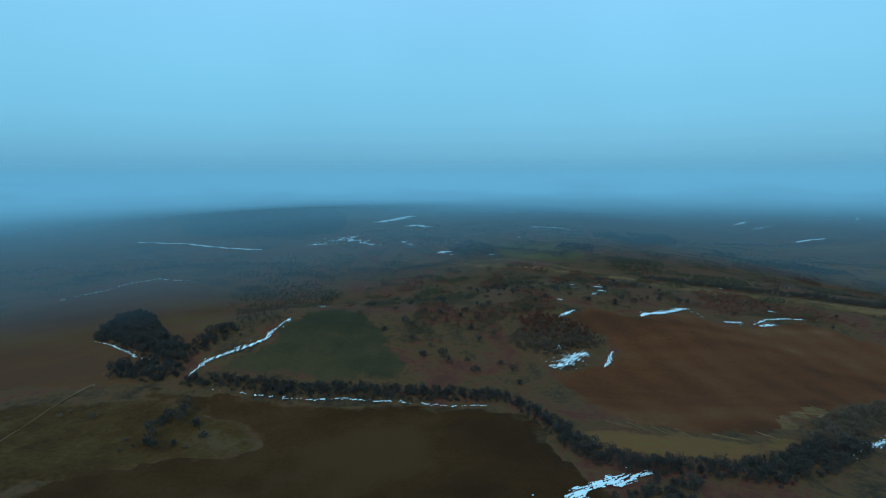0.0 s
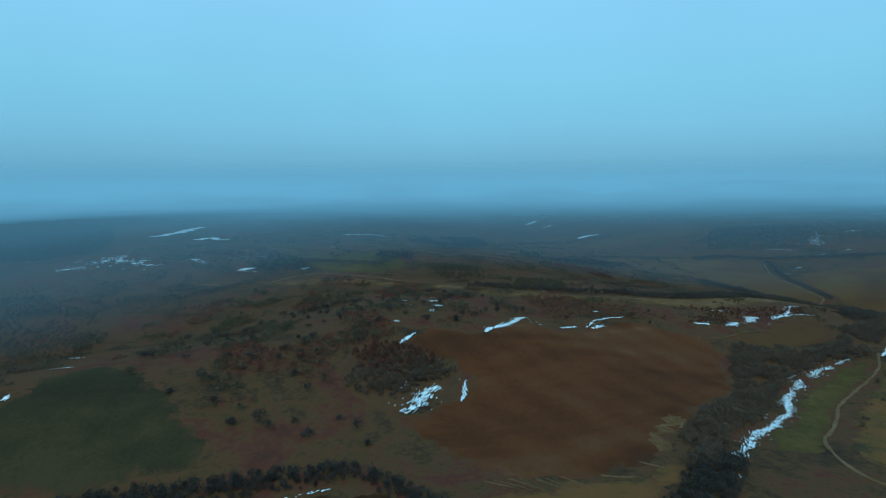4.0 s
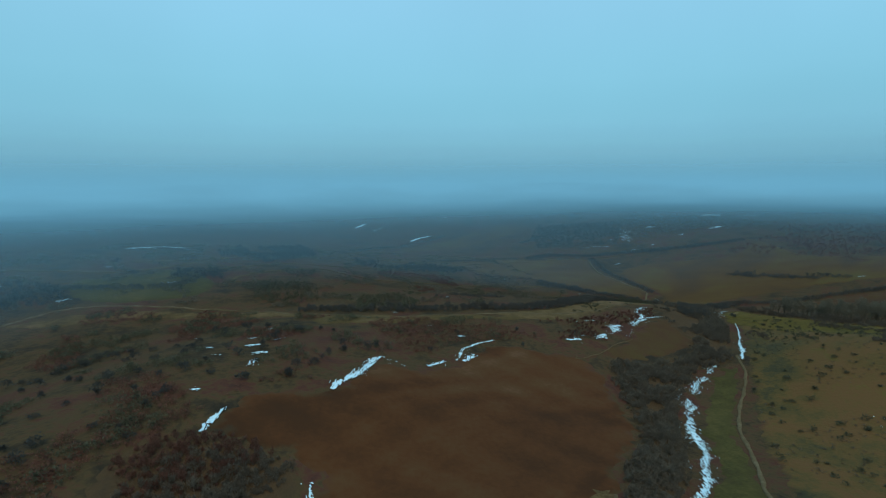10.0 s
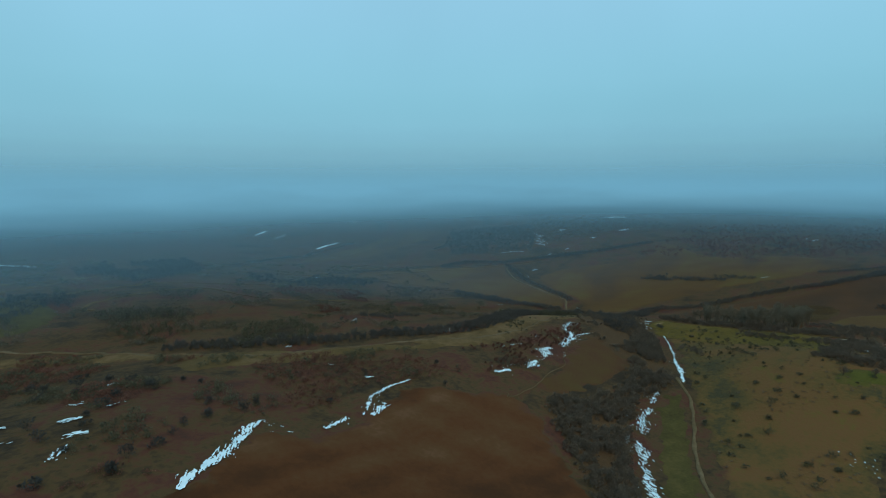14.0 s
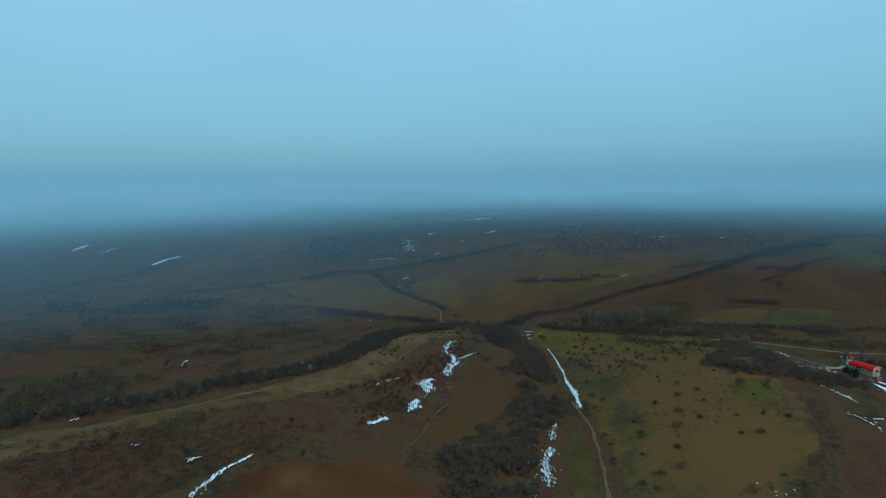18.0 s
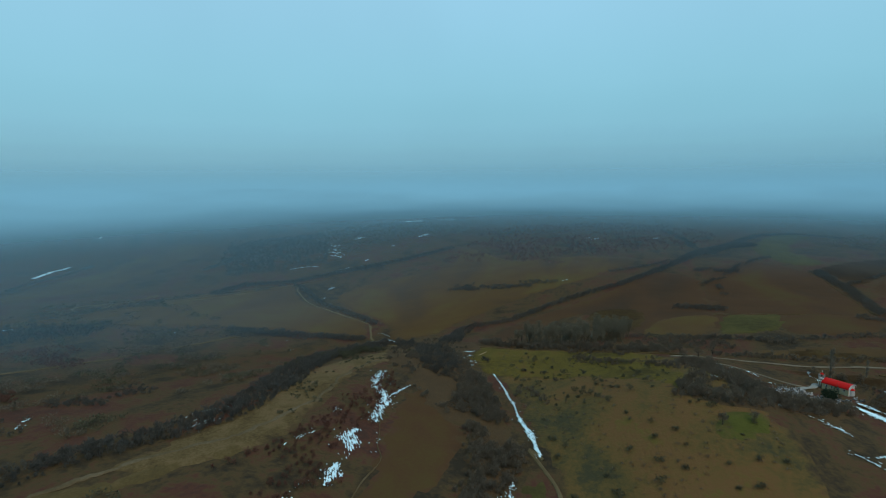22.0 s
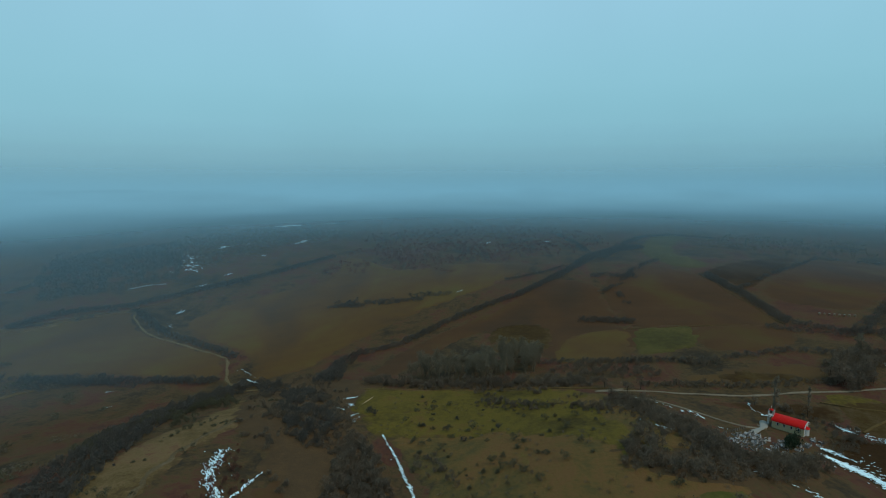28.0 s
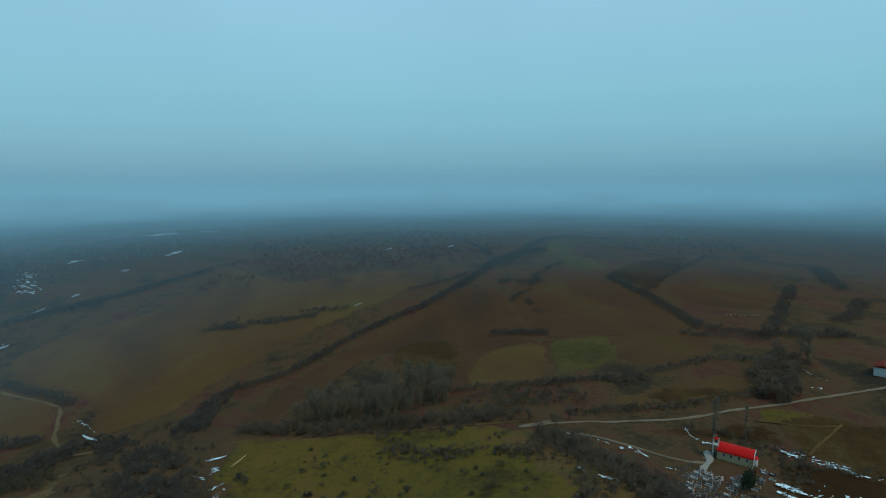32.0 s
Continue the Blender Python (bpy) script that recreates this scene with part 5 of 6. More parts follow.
for poly, mat, gap, lo, hi, thin, k, label, kind in (
    ([(195, 690), (252, 755), (346, 787), (308, 684), (240, 640), (205, 632)], M_SHADETWIG, 5.0, 1.0, 1.8, -0.2, 71, "dark brown wood on a far slope", "wood"),
    ([(98, 663), (115, 661), (137, 622), (175, 596), (163, 566), (125, 582), (99, 616)], M_SHADETWIG, 4.6, 0.9, 1.6, -0.15, 72, "dark wood beyond the heath", "wood"),
    ([(145, 531), (180, 545), (215, 515), (193, 460), (160, 470), (143, 490)], M_BUSHGREEN, 5.2, 0.9, 1.7, -0.05, 73, "dull green bushes beyond the crest", "scrub"),
    ([(232, 464), (248, 430), (245, 405), (219, 384), (195, 410)], M_BUSHGREEN, 4.8, 0.8, 1.5, -0.05, 74, "dull green bushes in a dip beyond the crest", "scrub"),
    ([(30, 614), (56, 594), (53, 552), (14, 558), (4, 590)], M_SHADETWIG, 4.4, 0.9, 1.6, -0.25, 75, "dark wood beside a far meadow", "wood"),
    ([(-36, 652), (16, 622), (2, 579), (-30, 598)], M_RUST, 5.0, 0.9, 1.6, -0.1, 76, "russet scrub on a far slope", "scrub"),
    ([(345, 662), (400, 650), (466, 606), (446, 576), (354, 606), (324, 622)], M_SHADETWIG, 5.0, 0.9, 1.6, -0.2, 77, "dark wood in a far dip", "wood"),
    ([(319, 578), (350, 590), (392, 569), (382, 520), (340, 560)], M_RUST, 4.8, 0.7, 1.3, -0.1, 78, "russet scrub on a far heath", "scrub"),
    ([(911, 847), (964, 690), (850, 610), (743, 558), (660, 640), (760, 740)], M_HEDGE, 7.5, 1.3, 2.2, -0.3, 79, "dark wood on a far hillside", "wood"),
    ([(704, 374), (722, 320), (732, 258), (712, 290), (693, 335)], M_SHADETWIG, 4.0, 0.8, 1.4, -0.2, 80, "dark thicket along a field's upper edge", "thicket"),
    ([(774, 417), (895, 400), (964, 230), (925, 120), (850, 190), (790, 260), (800, 330)], M_RUST, 8.0, 0.9, 1.6, -0.05, 81, "reddish scrub above far fields", "scrub"),
):
    growth("far_scrub" if kind == "scrub" else "far_wood", poly, gap, mat, label, kind, k, scale=(lo, hi), far=True, thin=thin, grain=0.03)
growth("pasture_scrub", [(438, 284), (421, 264), (385, 246), (345, 232), (315, 218), (280, 204), (250, 192), (215, 174), (200, 150), (280, 152), (330, 144), (370, 152), (395, 152), (420, 156), (446, 172), (460, 200), (470, 240), (474, 270)], 4.2, M_TWIG, "small brown tussocks and low bushes over the pasture", "scrub", 82, scale=(0.25, 0.55), far=True, thin=0.08, grain=0.06, tall=0.7)
growth("far_wood", [(800, 560), (900, 520), (1010, 420), (1100, 500), (1150, 640), (1000, 720), (860, 680)], 11.0, M_TWIG, "distant dark wood in the haze", "wood", 34, scale=(1.4, 2.4), far=True, thin=-0.2)
growth("far_wood", [(820, 330), (870, 395), (1000, 410), (1120, 330), (1180, 180), (1080, 80), (940, 60), (860, 130), (835, 250)], 11.0, M_RUST, "distant brown scrub in the haze", "wood", 35, scale=(1.0, 1.9), far=True, thin=-0.15)
growth("far_wood", [(850, -130), (960, -60), (1100, -160), (1000, -300), (860, -220)], 11.0, M_TWIG, "distant hedges and copses in the haze", "wood", 36, scale=(1.2, 2.0), far=True, thin=0.0)

for k, (line, half) in enumerate((([(396, 757), (466, 807), (549, 846), (602, 889), (731, 946)], 5), ([(439, 649), (500, 644), (571, 620), (621, 571), (650, 556)], 4), ([(409, 626), (466, 605), (460, 564), (501, 536), (530, 470)], 4), ([(690, 376), (705, 340), (708, 288)], 6), ([(694, 123), (719, 102), (777, 76), (832, 33)], 4), ([(560, 53), (535, 13), (579, -31), (673, -115)], 5), ([(675, 19), (767, -67), (857, -154), (791, -210), (752, -228)], 3.5), ([(754, -211), (658, -146)], 8), ([(561, -55), (574, -79), (616, -125)], 6), ([(692, 110), (646, 111)], 3), ([(1055, 128), (935, 109), (877, 105)], 6), ([(830, 101), (1023, 0), (1083, -63), (1043, -113)], 7), ([(759, 121), (745, 78)], 7), ([(696, 385), (697, 341), (706, 325)], 5), ([(704, 315), (717, 289), (723, 260)], 4), ([(757, 209), (783, 163), (811, 136)], 4), ([(-149, 477), (-112, 502), (-47, 507), (9, 533)], 6), ([(-323, 443), (-284, 487), (-215, 513), (-128, 521)], 6), ([(19, 575), (54, 587), (102, 564), (142, 566)], 6), ([(692, 706), (752, 719), (815, 731)], 6))):
    growth("field_hedge", band(line, half), 2.8, M_HEDGE, "dark hedge line across far fields", "hedge", 50 + k, scale=(0.6, 1.2), far=True, thin=-0.25, grain=0.06)

growth("field_hedge", band([(445, 662), (475, 654), (509, 647), (557, 632), (598, 602), (625, 578), (650, 554)], 2.2), 2.6, M_HEDGE, "thin dark hedge line along a terrace", "hedge", 130, scale=(0.5, 1.1), far=True, thin=-0.3, grain=0.06)
growth("field_hedge", band([(391, 643), (415, 631), (439, 614), (466, 603), (474, 574), (465, 545), (476, 522), (494, 502)], 2.0), 2.6, M_HEDGE, "thin dark hedge line along a terrace", "hedge", 131, scale=(0.5, 1.1), far=True, thin=-0.3, grain=0.06)
growth("field_hedge", band([(495, 503), (510, 486), (518, 468), (517, 445)], 5), 2.6, M_HEDGE, "thin dark hedge line along a terrace", "hedge", 132, scale=(0.5, 1.1), far=True, thin=-0.4, grain=0.06)
growth("field_hedge", band([(441, 726), (458, 732), (468, 732)], 3), 2.6, M_HEDGE, "thin dark hedge line along a terrace", "hedge", 133, scale=(0.5, 1.1), far=True, thin=-0.3, grain=0.06)
growth("heath_scrub", [(385, 573), (403, 573), (410, 556), (379, 515), (363, 519), (360, 534)], 3.0, M_RUST, "dark reddish scrub patch on the far heath", "scrub", 140, scale=(0.5, 1.0), thin=-0.2, grain=0.06, tall=0.8)
growth("heath_scrub", [(310, 503), (321, 504), (319, 482), (300, 454), (292, 459), (294, 476)], 3.0, M_RUST, "dark reddish scrub patch on the far heath", "scrub", 141, scale=(0.5, 1.0), thin=-0.2, grain=0.06, tall=0.8)
growth("heath_scrub", [(280, 436), (286, 433), (280, 418), (272, 407), (268, 414)], 3.0, M_HEDGE, "dark reddish scrub patch on the far heath", "scrub", 142, scale=(0.7, 1.2), thin=-0.2, grain=0.06, tall=0.8)
growth("heath_scrub", [(309, 453), (319, 444), (317, 419), (308, 412), (300, 434)], 3.0, M_HEDGE, "dark reddish scrub patch on the far heath", "scrub", 143, scale=(0.5, 0.9), thin=-0.2, grain=0.06, tall=0.8)
growth("heath_scrub", [(336, 449), (351, 438), (339, 413), (325, 409), (319, 423)], 3.0, M_HEDGE, "dark reddish scrub patch on the far heath", "scrub", 144, scale=(0.5, 0.9), thin=-0.2, grain=0.06, tall=0.8)
snow([(396.1, 634.4), (406.4, 636.9), (415.6, 635.8)], 2.2, 1.0, "thin streak of snow on the far heath", size=0.9)
snow([(474.3, 545.1), (479.4, 541.6)], 1.6, 0.7, "scrap of snow on the far heath", size=0.8)
ribbon("terrace_edge", [(500, 632), (547, 622), (590, 595), (646, 547)], 1.0, M_DRYGRASS, "pale grassy terrace edge above a hedge", lift=0.6, category="grass", wobble=1.5, step=4.0)

# single trees and bushes
POPLAR = [tree_shape(3 + i, h, 3.4, 34, 330, 4, 0.42, slim=True) for i, h in enumerate([15.0, 13.0, 11.5])]
BARE = [tree_shape(13 + i, h, 3.2, 24, 200, 4, 0.36) for i, h in enumerate([8.0, 6.5])]
rnd = random.Random(5)


def plant_all(name, shapes, stem, head, label, category, group, places, wide=1.0):
    firsts = {}
    for k, (x, y, s) in enumerate(places):
        i = k % len(shapes)
        m = pose(x, y, gz(x, y), 0, 0, rnd.uniform(0, 360)) @ Matrix.Diagonal((s * wide, s * wide, s, 1))
        if i not in firsts:
            firsts[i] = plant_thing(name, shapes[i], stem, head, label, category, group, m)
        else:
            o = copy_thing(firsts[i], Matrix.Identity(4))
            o.matrix_basis = m


plant_all("poplar", POPLAR, M_PALE, M_PALE, "tall slim bare poplar with pale grey twigs", "tree", "poplars along the stream",
          [(float(x), float(y), rnd.uniform(0.6, 1.05)) for x, y in zip(*area_points([(497, 268), (522, 262), (516, 240), (530, 220), (540, 200), (518, 192), (498, 196), (488, 210), (483, 226), (492, 246)], 6.2, 5))]
          + [ (503, 29, 0.9), (497, 18, 0.8), (508, 12, 0.9), (515, 2, 0.85)])
COLUMN = [tree_shape(23, 17.0, 1.3, 34, 300, 4, 0.34, slim=True)]
plant_all("poplar", COLUMN, M_COLUMN, M_COLUMN, "very slim pale bare poplar behind the church", "tree", "poplars behind the church", [(440, 103, 1.1), (446, 86, 0.6)])
plant_all("bare_tree", BARE, M_BARK, M_TWIG, "bare spreading tree with grey twigs", "tree", "bare trees by the road and lane",
          [(348, 167, 0.7), (353, 156, 0.7), (460, 152, 0.9), (452, 160, 1.0), (447, 168, 0.8), (462, 168, 0.9), (470, 64, 1.0), (474, 56, 0.9), (465, 48, 0.8), (440, 98, 0.6), (436, 92, 0.7), (446, 108, 0.6), (392, 170, 0.55), (384, 166, 0.5), (398, 166, 0.6), (380, 176, 0.55), (372, 168, 0.45), (466, 134, 0.6), (464, 122, 0.6), (463, 112, 0.6), (482, 40, 1.0), (488, 32, 0.9), (494, 44, 1.0)])
plant_all("bush", SHRUBS, M_BARK, M_SHADETWIG, "dark rounded bare bush standing alone", "bush", "lone bushes",
          [(-105, 174, 1.5), (-106, 180, 1.9), (-107, 192, 1.8), (-107, 188, 1.4), (-102, 196, 1.9), (-95, 188, 1.7), (-101, 191, 1.6), (-89, 182, 1.1), (-96, 175, 1.0), (-101, 172, 1.2), (103, 306, 1.5), (108, 311, 1.2), (62, 313, 1.3), (55, 306, 1.0), (148, 322, 1.2), (155, 326, 1.0), (128, 322, 0.9), (180, 316, 0.9), (445, 277, 1.3), (441, 274, 0.9), (430, 250, 0.8), (424, 240, 0.8), (414, 232, 0.9), (437, 236, 0.7), (420, 218, 0.8), (20, 300, 0.9), (-5, 320, 1.0), (10, 345, 0.9), (30, 350, 1.0), (-20, 330, 0.8), (45, 330, 0.8), (0, 290, 0.8), (-15, 280, 0.8), (18, 275, 0.9), (230, 300, 0.8), (245, 318, 0.9), (210, 330, 0.8), (-215, 205, 1.2), (-205, 208, 1.0), (-228, 207, 1.1)])
def dotted(poly, spacing, seed, thin, lo, hi):
    x, y = area_points(poly, spacing, seed)
    r = random.Random(seed)
    return [(float(a), float(c), r.uniform(lo, hi)) for a, c in zip(x, y) if noise.noise(Vector((a * 0.05, c * 0.05, seed))) > thin]


plant_all("shrub", SHRUBS, M_BARK, M_BUSHGREEN, "low dull green shrub dotted on the pasture", "shrub", "shrubs on the pasture",
          dotted([(320, 222), (280, 205), (230, 182), (190, 160), (210, 140), (300, 140), (370, 152), (400, 175), (380, 240)], 10.0, 31, -0.1, 0.4, 0.85)
          + dotted([(420, 262), (385, 245), (380, 200), (410, 175), (440, 190), (455, 230), (470, 260), (450, 280)], 8.0, 32, -0.15, 0.4, 0.85), wide=1.4)
plant_all("shrub", SHRUBS, M_BARK, M_SHADETWIG, "dark bare shrub standing in the heath", "shrub", "shrubs on the heath",
          dotted([(-60, 300), (-20, 240), (20, 215), (45, 204), (44, 226), (30, 250), (35, 280), (62, 290), (90, 306), (112, 300), (140, 322), (160, 380), (120, 420), (40, 420), (-40, 380)], 12.0, 33, -0.1, 0.6, 1.25), wide=1.4)
CYP = [shrub_shape(90 + i, 6.2, 2.0, 150, 5, 0.42) for i in range(2)]
plant_all("conifer", CYP, M_BARK, M_CYPRESS, "dark green conifer in the churchyard", "tree", "", [(405.5, 113.5, 1.15), (400.5, 118.5, 1.1), (403, 116, 0.9)])

# ---- church ----
CH = holder("church", 423.2, 105.7, 48.0, label="small cream church with bright red barrel roof and white belfry", category="church")
CL, CW, CHH = 10.6, 6.2, 3.2
t = 0.4
wall = bmesh.new()
wz, wh = CHH / 2 - 0.6, CHH + 1.2
box(wall, 0, -CW / 2 + t / 2, wz, CL, t, wh)
part("wall", wall, M_PLASTER, CH)
WX = [-3.6, -1.2, 1.2, 3.4]
bm = bmesh.new()
edges_x = [-CL / 2] + [v for x in WX for v in (x - 0.3, x + 0.3)] + [CL / 2]
for a, b in zip(edges_x[0::2], edges_x[1::2]):
    box(bm, (a + b) / 2, CW / 2 - t / 2, wz, b - a, t, wh)
for x in WX:
    box(bm, x, CW / 2 - t / 2, 0.3, 0.6, t, 3.0)
    box(bm, x, CW / 2 - t / 2, 3.06, 0.6, t, 0.48)
part("wall", bm, M_PLASTER, CH)
for x in WX:
    w = part("window", boxed(x, CW / 2 - 0.22, 2.3, 0.6, 0.06, 1.0, 0), M_GLASS, CH, "small dark window in the long wall")
    fr = bmesh.new()
    for cx, cz, sx, sz in ((x - 0.34, 2.3, 0.1, 1.2), (x + 0.34, 2.3, 0.1, 1.2), (x, 2.86, 0.6, 0.1)):
        box(fr, cx, CW / 2 + 0.02, cz, sx, 0.08, sz)
    part("window_frame", fr, M_WHITE, w)
    part("window_sill", boxed(x, CW / 2 + 0.06, 1.74, 0.84, 0.18, 0.1), M_CONCRETE, w)


def arch(x0, x1, half, spring, rise, steps=14, inner=0.0):
    """A solid barrel between x0 and x1, or a shell where inner is given."""
    b = bmesh.new()
    rows = []
    for x in (x0, x1):
        rows.append([b.verts.new((x, half * math.cos(math.pi * i / steps), spring + rise * math.sin(math.pi * i / steps))) for i in range(steps + 1)])
    for i in range(steps):
        b.faces.new((rows[0][i], rows[0][i + 1], rows[1][i + 1], rows[1][i]))
    if inner:
        rin = []
        for x in (x0, x1):
            rin.append([b.verts.new((x, (half - inner) * math.cos(math.pi * i / steps), spring + (rise - inner) * math.sin(math.pi * i / steps))) for i in range(steps + 1)])
        for i in range(steps):
            b.faces.new((rin[1][i], rin[1][i + 1], rin[0][i + 1], rin[0][i]))
            for k in (0, 1):
                b.faces.new((rows[k][i], rin[k][i], rin[k][i + 1], rows[k][i + 1]))
        for i in (0, steps):
            b.faces.new((rows[0][i], rows[1][i], rin[1][i], rin[0][i]))
    else:
        b.faces.new(rows[0])
        b.faces.new(rows[1][::-1])
        b.faces.new((rows[0][0], rows[1][0], rows[1][-1], rows[0][-1]))
    bmesh.ops.recalc_face_normals(b, faces=b.faces[:])
    return b


roof = part("roof", arch(-CL / 2 - 0.15, CL / 2 + 0.25, CW / 2 + 0.35, CHH - 0.1, 1.75, inner=0.16), M_ROOFRED, CH, "bright red barrel-vaulted sheet roof")
for k in range(1, 12):
    x = -CL / 2 + k * CL / 12
    part("roof_seam", arch(x - 0.03, x + 0.03, CW / 2 + 0.39, CHH - 0.1, 1.79, inner=0.05), M_ROOFRED, roof)
for sx in (-1, 1):
    g = arch(sx * (CL / 2 - 0.4), sx * CL / 2, CW / 2 - 0.01, CHH, 1.5)
    box(g, sx * (CL / 2 - 0.2), 0, wz, 0.4, CW - 0.82, wh)
    part("gable_wall", g, M_WHITE, CH, "white end wall with a round top")
part("gable_arch", arch(-CL / 2 - 0.35, -CL / 2 - 0.16, CW / 2 + 0.42, CHH - 0.1, 1.85, inner=0.3), M_WHITE, CH, "white arched verge")
ap = bmesh.new()
bmesh.ops.create_cone(ap, cap_ends=True, segments=16, radius1=1.5, radius2=1.5, depth=3.2, matrix=Matrix.Translation((-CL / 2 + 0.35, 0, 1.0)))
apse = part("apse", ap, M_WHITE, CH, "half-round white apse")
ap = bmesh.new()
bmesh.ops.create_cone(ap, cap_ends=True, segments=16, radius1=1.7, radius2=0.15, depth=0.8, matrix=Matrix.Translation((-CL / 2 + 0.35, 0, 3.0)))
part("apse_roof", ap, M_ROOFRED, apse, "red half-cone roof")
door = part("door", boxed(CL / 2 + 0.03, 0, 1.05, 0.08, 1.3, 2.1), M_WOOD, CH, "brown wooden door in the end wall")
part("door_handle", boxed(CL / 2 + 0.1, 0.5, 1.05, 0.06, 0.05, 0.2, 0.01), M_IRON, door)
belfry = part("belfry_platform", boxed(CL / 2 + 0.9, 1.6, 4.6, 1.9, 1.9, 0.16), M_WHITE, CH)
for px in (0.1, 1.7):
    for py in (0.8, 2.4):
        part("belfry_post", boxed(CL / 2 + px, py, 2.7, 0.22, 0.22, 8.0), M_WHITE, CH, "white bell-frame post")
cap = bmesh.new()
bmesh.ops.create_cone(cap, cap_ends=True, segments=4, radius1=1.0, radius2=0.05, depth=0.7, matrix=Matrix.Translation((CL / 2 + 0.9, 1.6, 7.0)) @ Matrix.Rotation(radians(45), 4, 'Z'))
brf = part("belfry_roof", cap, M_ROOFRED, CH, "small red pyramid roof")
cross = boxed(CL / 2 + 0.9, 1.6, 7.8, 0.1, 0.1, 1.1, 0.01)
box(cross, CL / 2 + 0.9, 1.6, 8.0, 0.1, 0.6, 0.1)
part("cross", cross, M_WHITE, brf)
bell = bmesh.new()
bmesh.ops.create_cone(bell, cap_ends=True, segments=12, radius1=0.42, radius2=0.2, depth=0.6, matrix=Matrix.Translation((CL / 2 + 0.9, 1.6, 6.0)))
part("bell", bell, M_IRON, CH, "dark bell hanging in the frame")
part("plinth", boxed(0, 0, -0.3, CL + 0.5, CW + 0.5, 0.9, 0.05), M_CONCRETE, CH, "grey concrete plinth")
ribbon("paved_path", [(429, 113.2), (426, 114), (423, 115.4), (419, 118.8), (414.5, 124)], 2.2, M_CONCRETE, "pale concrete path from the lane to the church door", lift=0.7, step=1.5, wobble=0.1, category="path")

# ---- graves ----
YARD = [(401, 140), (409, 132), (414, 124), (411, 122), (409, 118), (411, 113), (413, 110), (413, 107), (416, 101), (413, 98), (407, 104), (405, 111), (401, 113), (396, 119), (393, 134), (394, 140)]


def grave(x, y, turn, mat, kind, label):
    g = holder("grave", x, y, turn, label=label, category="grave", group="graves in the churchyard")
    kb = bmesh.new()
    for cx, cy, sx, sy in ((0, 0.58, 2.2, 0.14), (0, -0.58, 2.2, 0.14), (1.03, 0, 0.14, 1.02), (-1.03, 0, 0.14, 1.02)):
        box(kb, cx, cy, 0.12, sx, sy, 0.7, 0.015)
    part("kerb", kb, mat, g)
    part("slab", boxed(0.05, 0, 0.30, 1.8, 0.96, 0.16, 0.03), mat if kind == 2 else M_LITTER, g, "" if kind == 2 else "earth bed inside the kerb")
    hs = boxed(-0.95, 0, 0.95, 0.16, 0.9, 1.1, 0.04)
    part("headstone", hs, mat, g)
    if kind:
        part("vase", boxed(0.6, 0.3, 0.54, 0.16, 0.16, 0.26, 0.04), M_GRANITE, g)
    else:
        c = boxed(-0.95, 0, 1.75, 0.1, 0.1, 0.7, 0.01)
        box(c, -0.95, 0, 1.86, 0.1, 0.46, 0.1, 0.01)
        part("grave_cross", c, mat, g)
    return g


PROTO = [grave(405, 118, 10, M_MARBLE, 2, "pale marble grave with kerb, slab and headstone"),
         grave(409, 121, 10, M_MARBLE, 0, "pale marble grave with a cross on its headstone"),
         grave(407, 114, 10, M_GRANITE, 1, "dark granite grave with kerb, slab and headstone")]
gx2, gy2 = area_points(YARD, 2.05, 77, 0.3)
rnd = random.Random(8)
placed = [(405, 118), (409, 121), (407, 114)]
for x, y in zip(gx2, gy2):
    if min((x - a) ** 2 + (y - b) ** 2 for a, b in placed) < 2.9 or min((x - a) ** 2 + (y - b) ** 2 for a, b in ((405.5, 113.5), (400.5, 118.5), (403, 116))) < 3.4 or rnd.random() < 0.18:
        continue
    placed.append((x, y))
    i = rnd.choice((0, 1, 2, 0, 1, 2))
    copy_thing(PROTO[i], pose(float(x), float(y), gz(x, y) + 0.05, 0, 0, 38 + rnd.uniform(-8, 8)) @ Matrix.Scale(rnd.uniform(0.7, 0.92), 4))


def fence(points, label):
    (x0, y0), (x1, y1) = points[0], points[-1]
    f = holder("fence", x0, y0, label=label, category="fence")
    z0 = gz(x0, y0)
    n = max(2, int(math.dist(points[0], points[-1]) / 1.8))
    tops = []
    for k in range(n + 1):
        x, y = x0 + (x1 - x0) * k / n, y0 + (y1 - y0) * k / n
        z = gz(x, y) - z0
        part("post", boxed(x - x0, y - y0, z + 0.5, 0.12, 0.12, 1.3, 0.02), M_GRANITE, f)
        tops.append((x - x0, y - y0, z))
    for a, b in zip(tops, tops[1:]):
        rail = bmesh.new()
        mid = [(p + q) / 2 for p, q in zip(a, b)]
        d = math.dist(a[:2], b[:2])
        m = pose(mid[0], mid[1], mid[2] + 0.9, 0, math.degrees(-math.atan2(b[2] - a[2], d)), math.degrees(math.atan2(b[1] - a[1], b[0] - a[0])))
        bmesh.ops.create_cube(rail, size=1.0, matrix=m @ Matrix.Diagonal((d, 0.05, 0.08, 1)))
        part("rail", rail, M_IRON, f)
    return f


fence([(404.5, 139), (419, 124)], "low fence of grey posts along the churchyard")


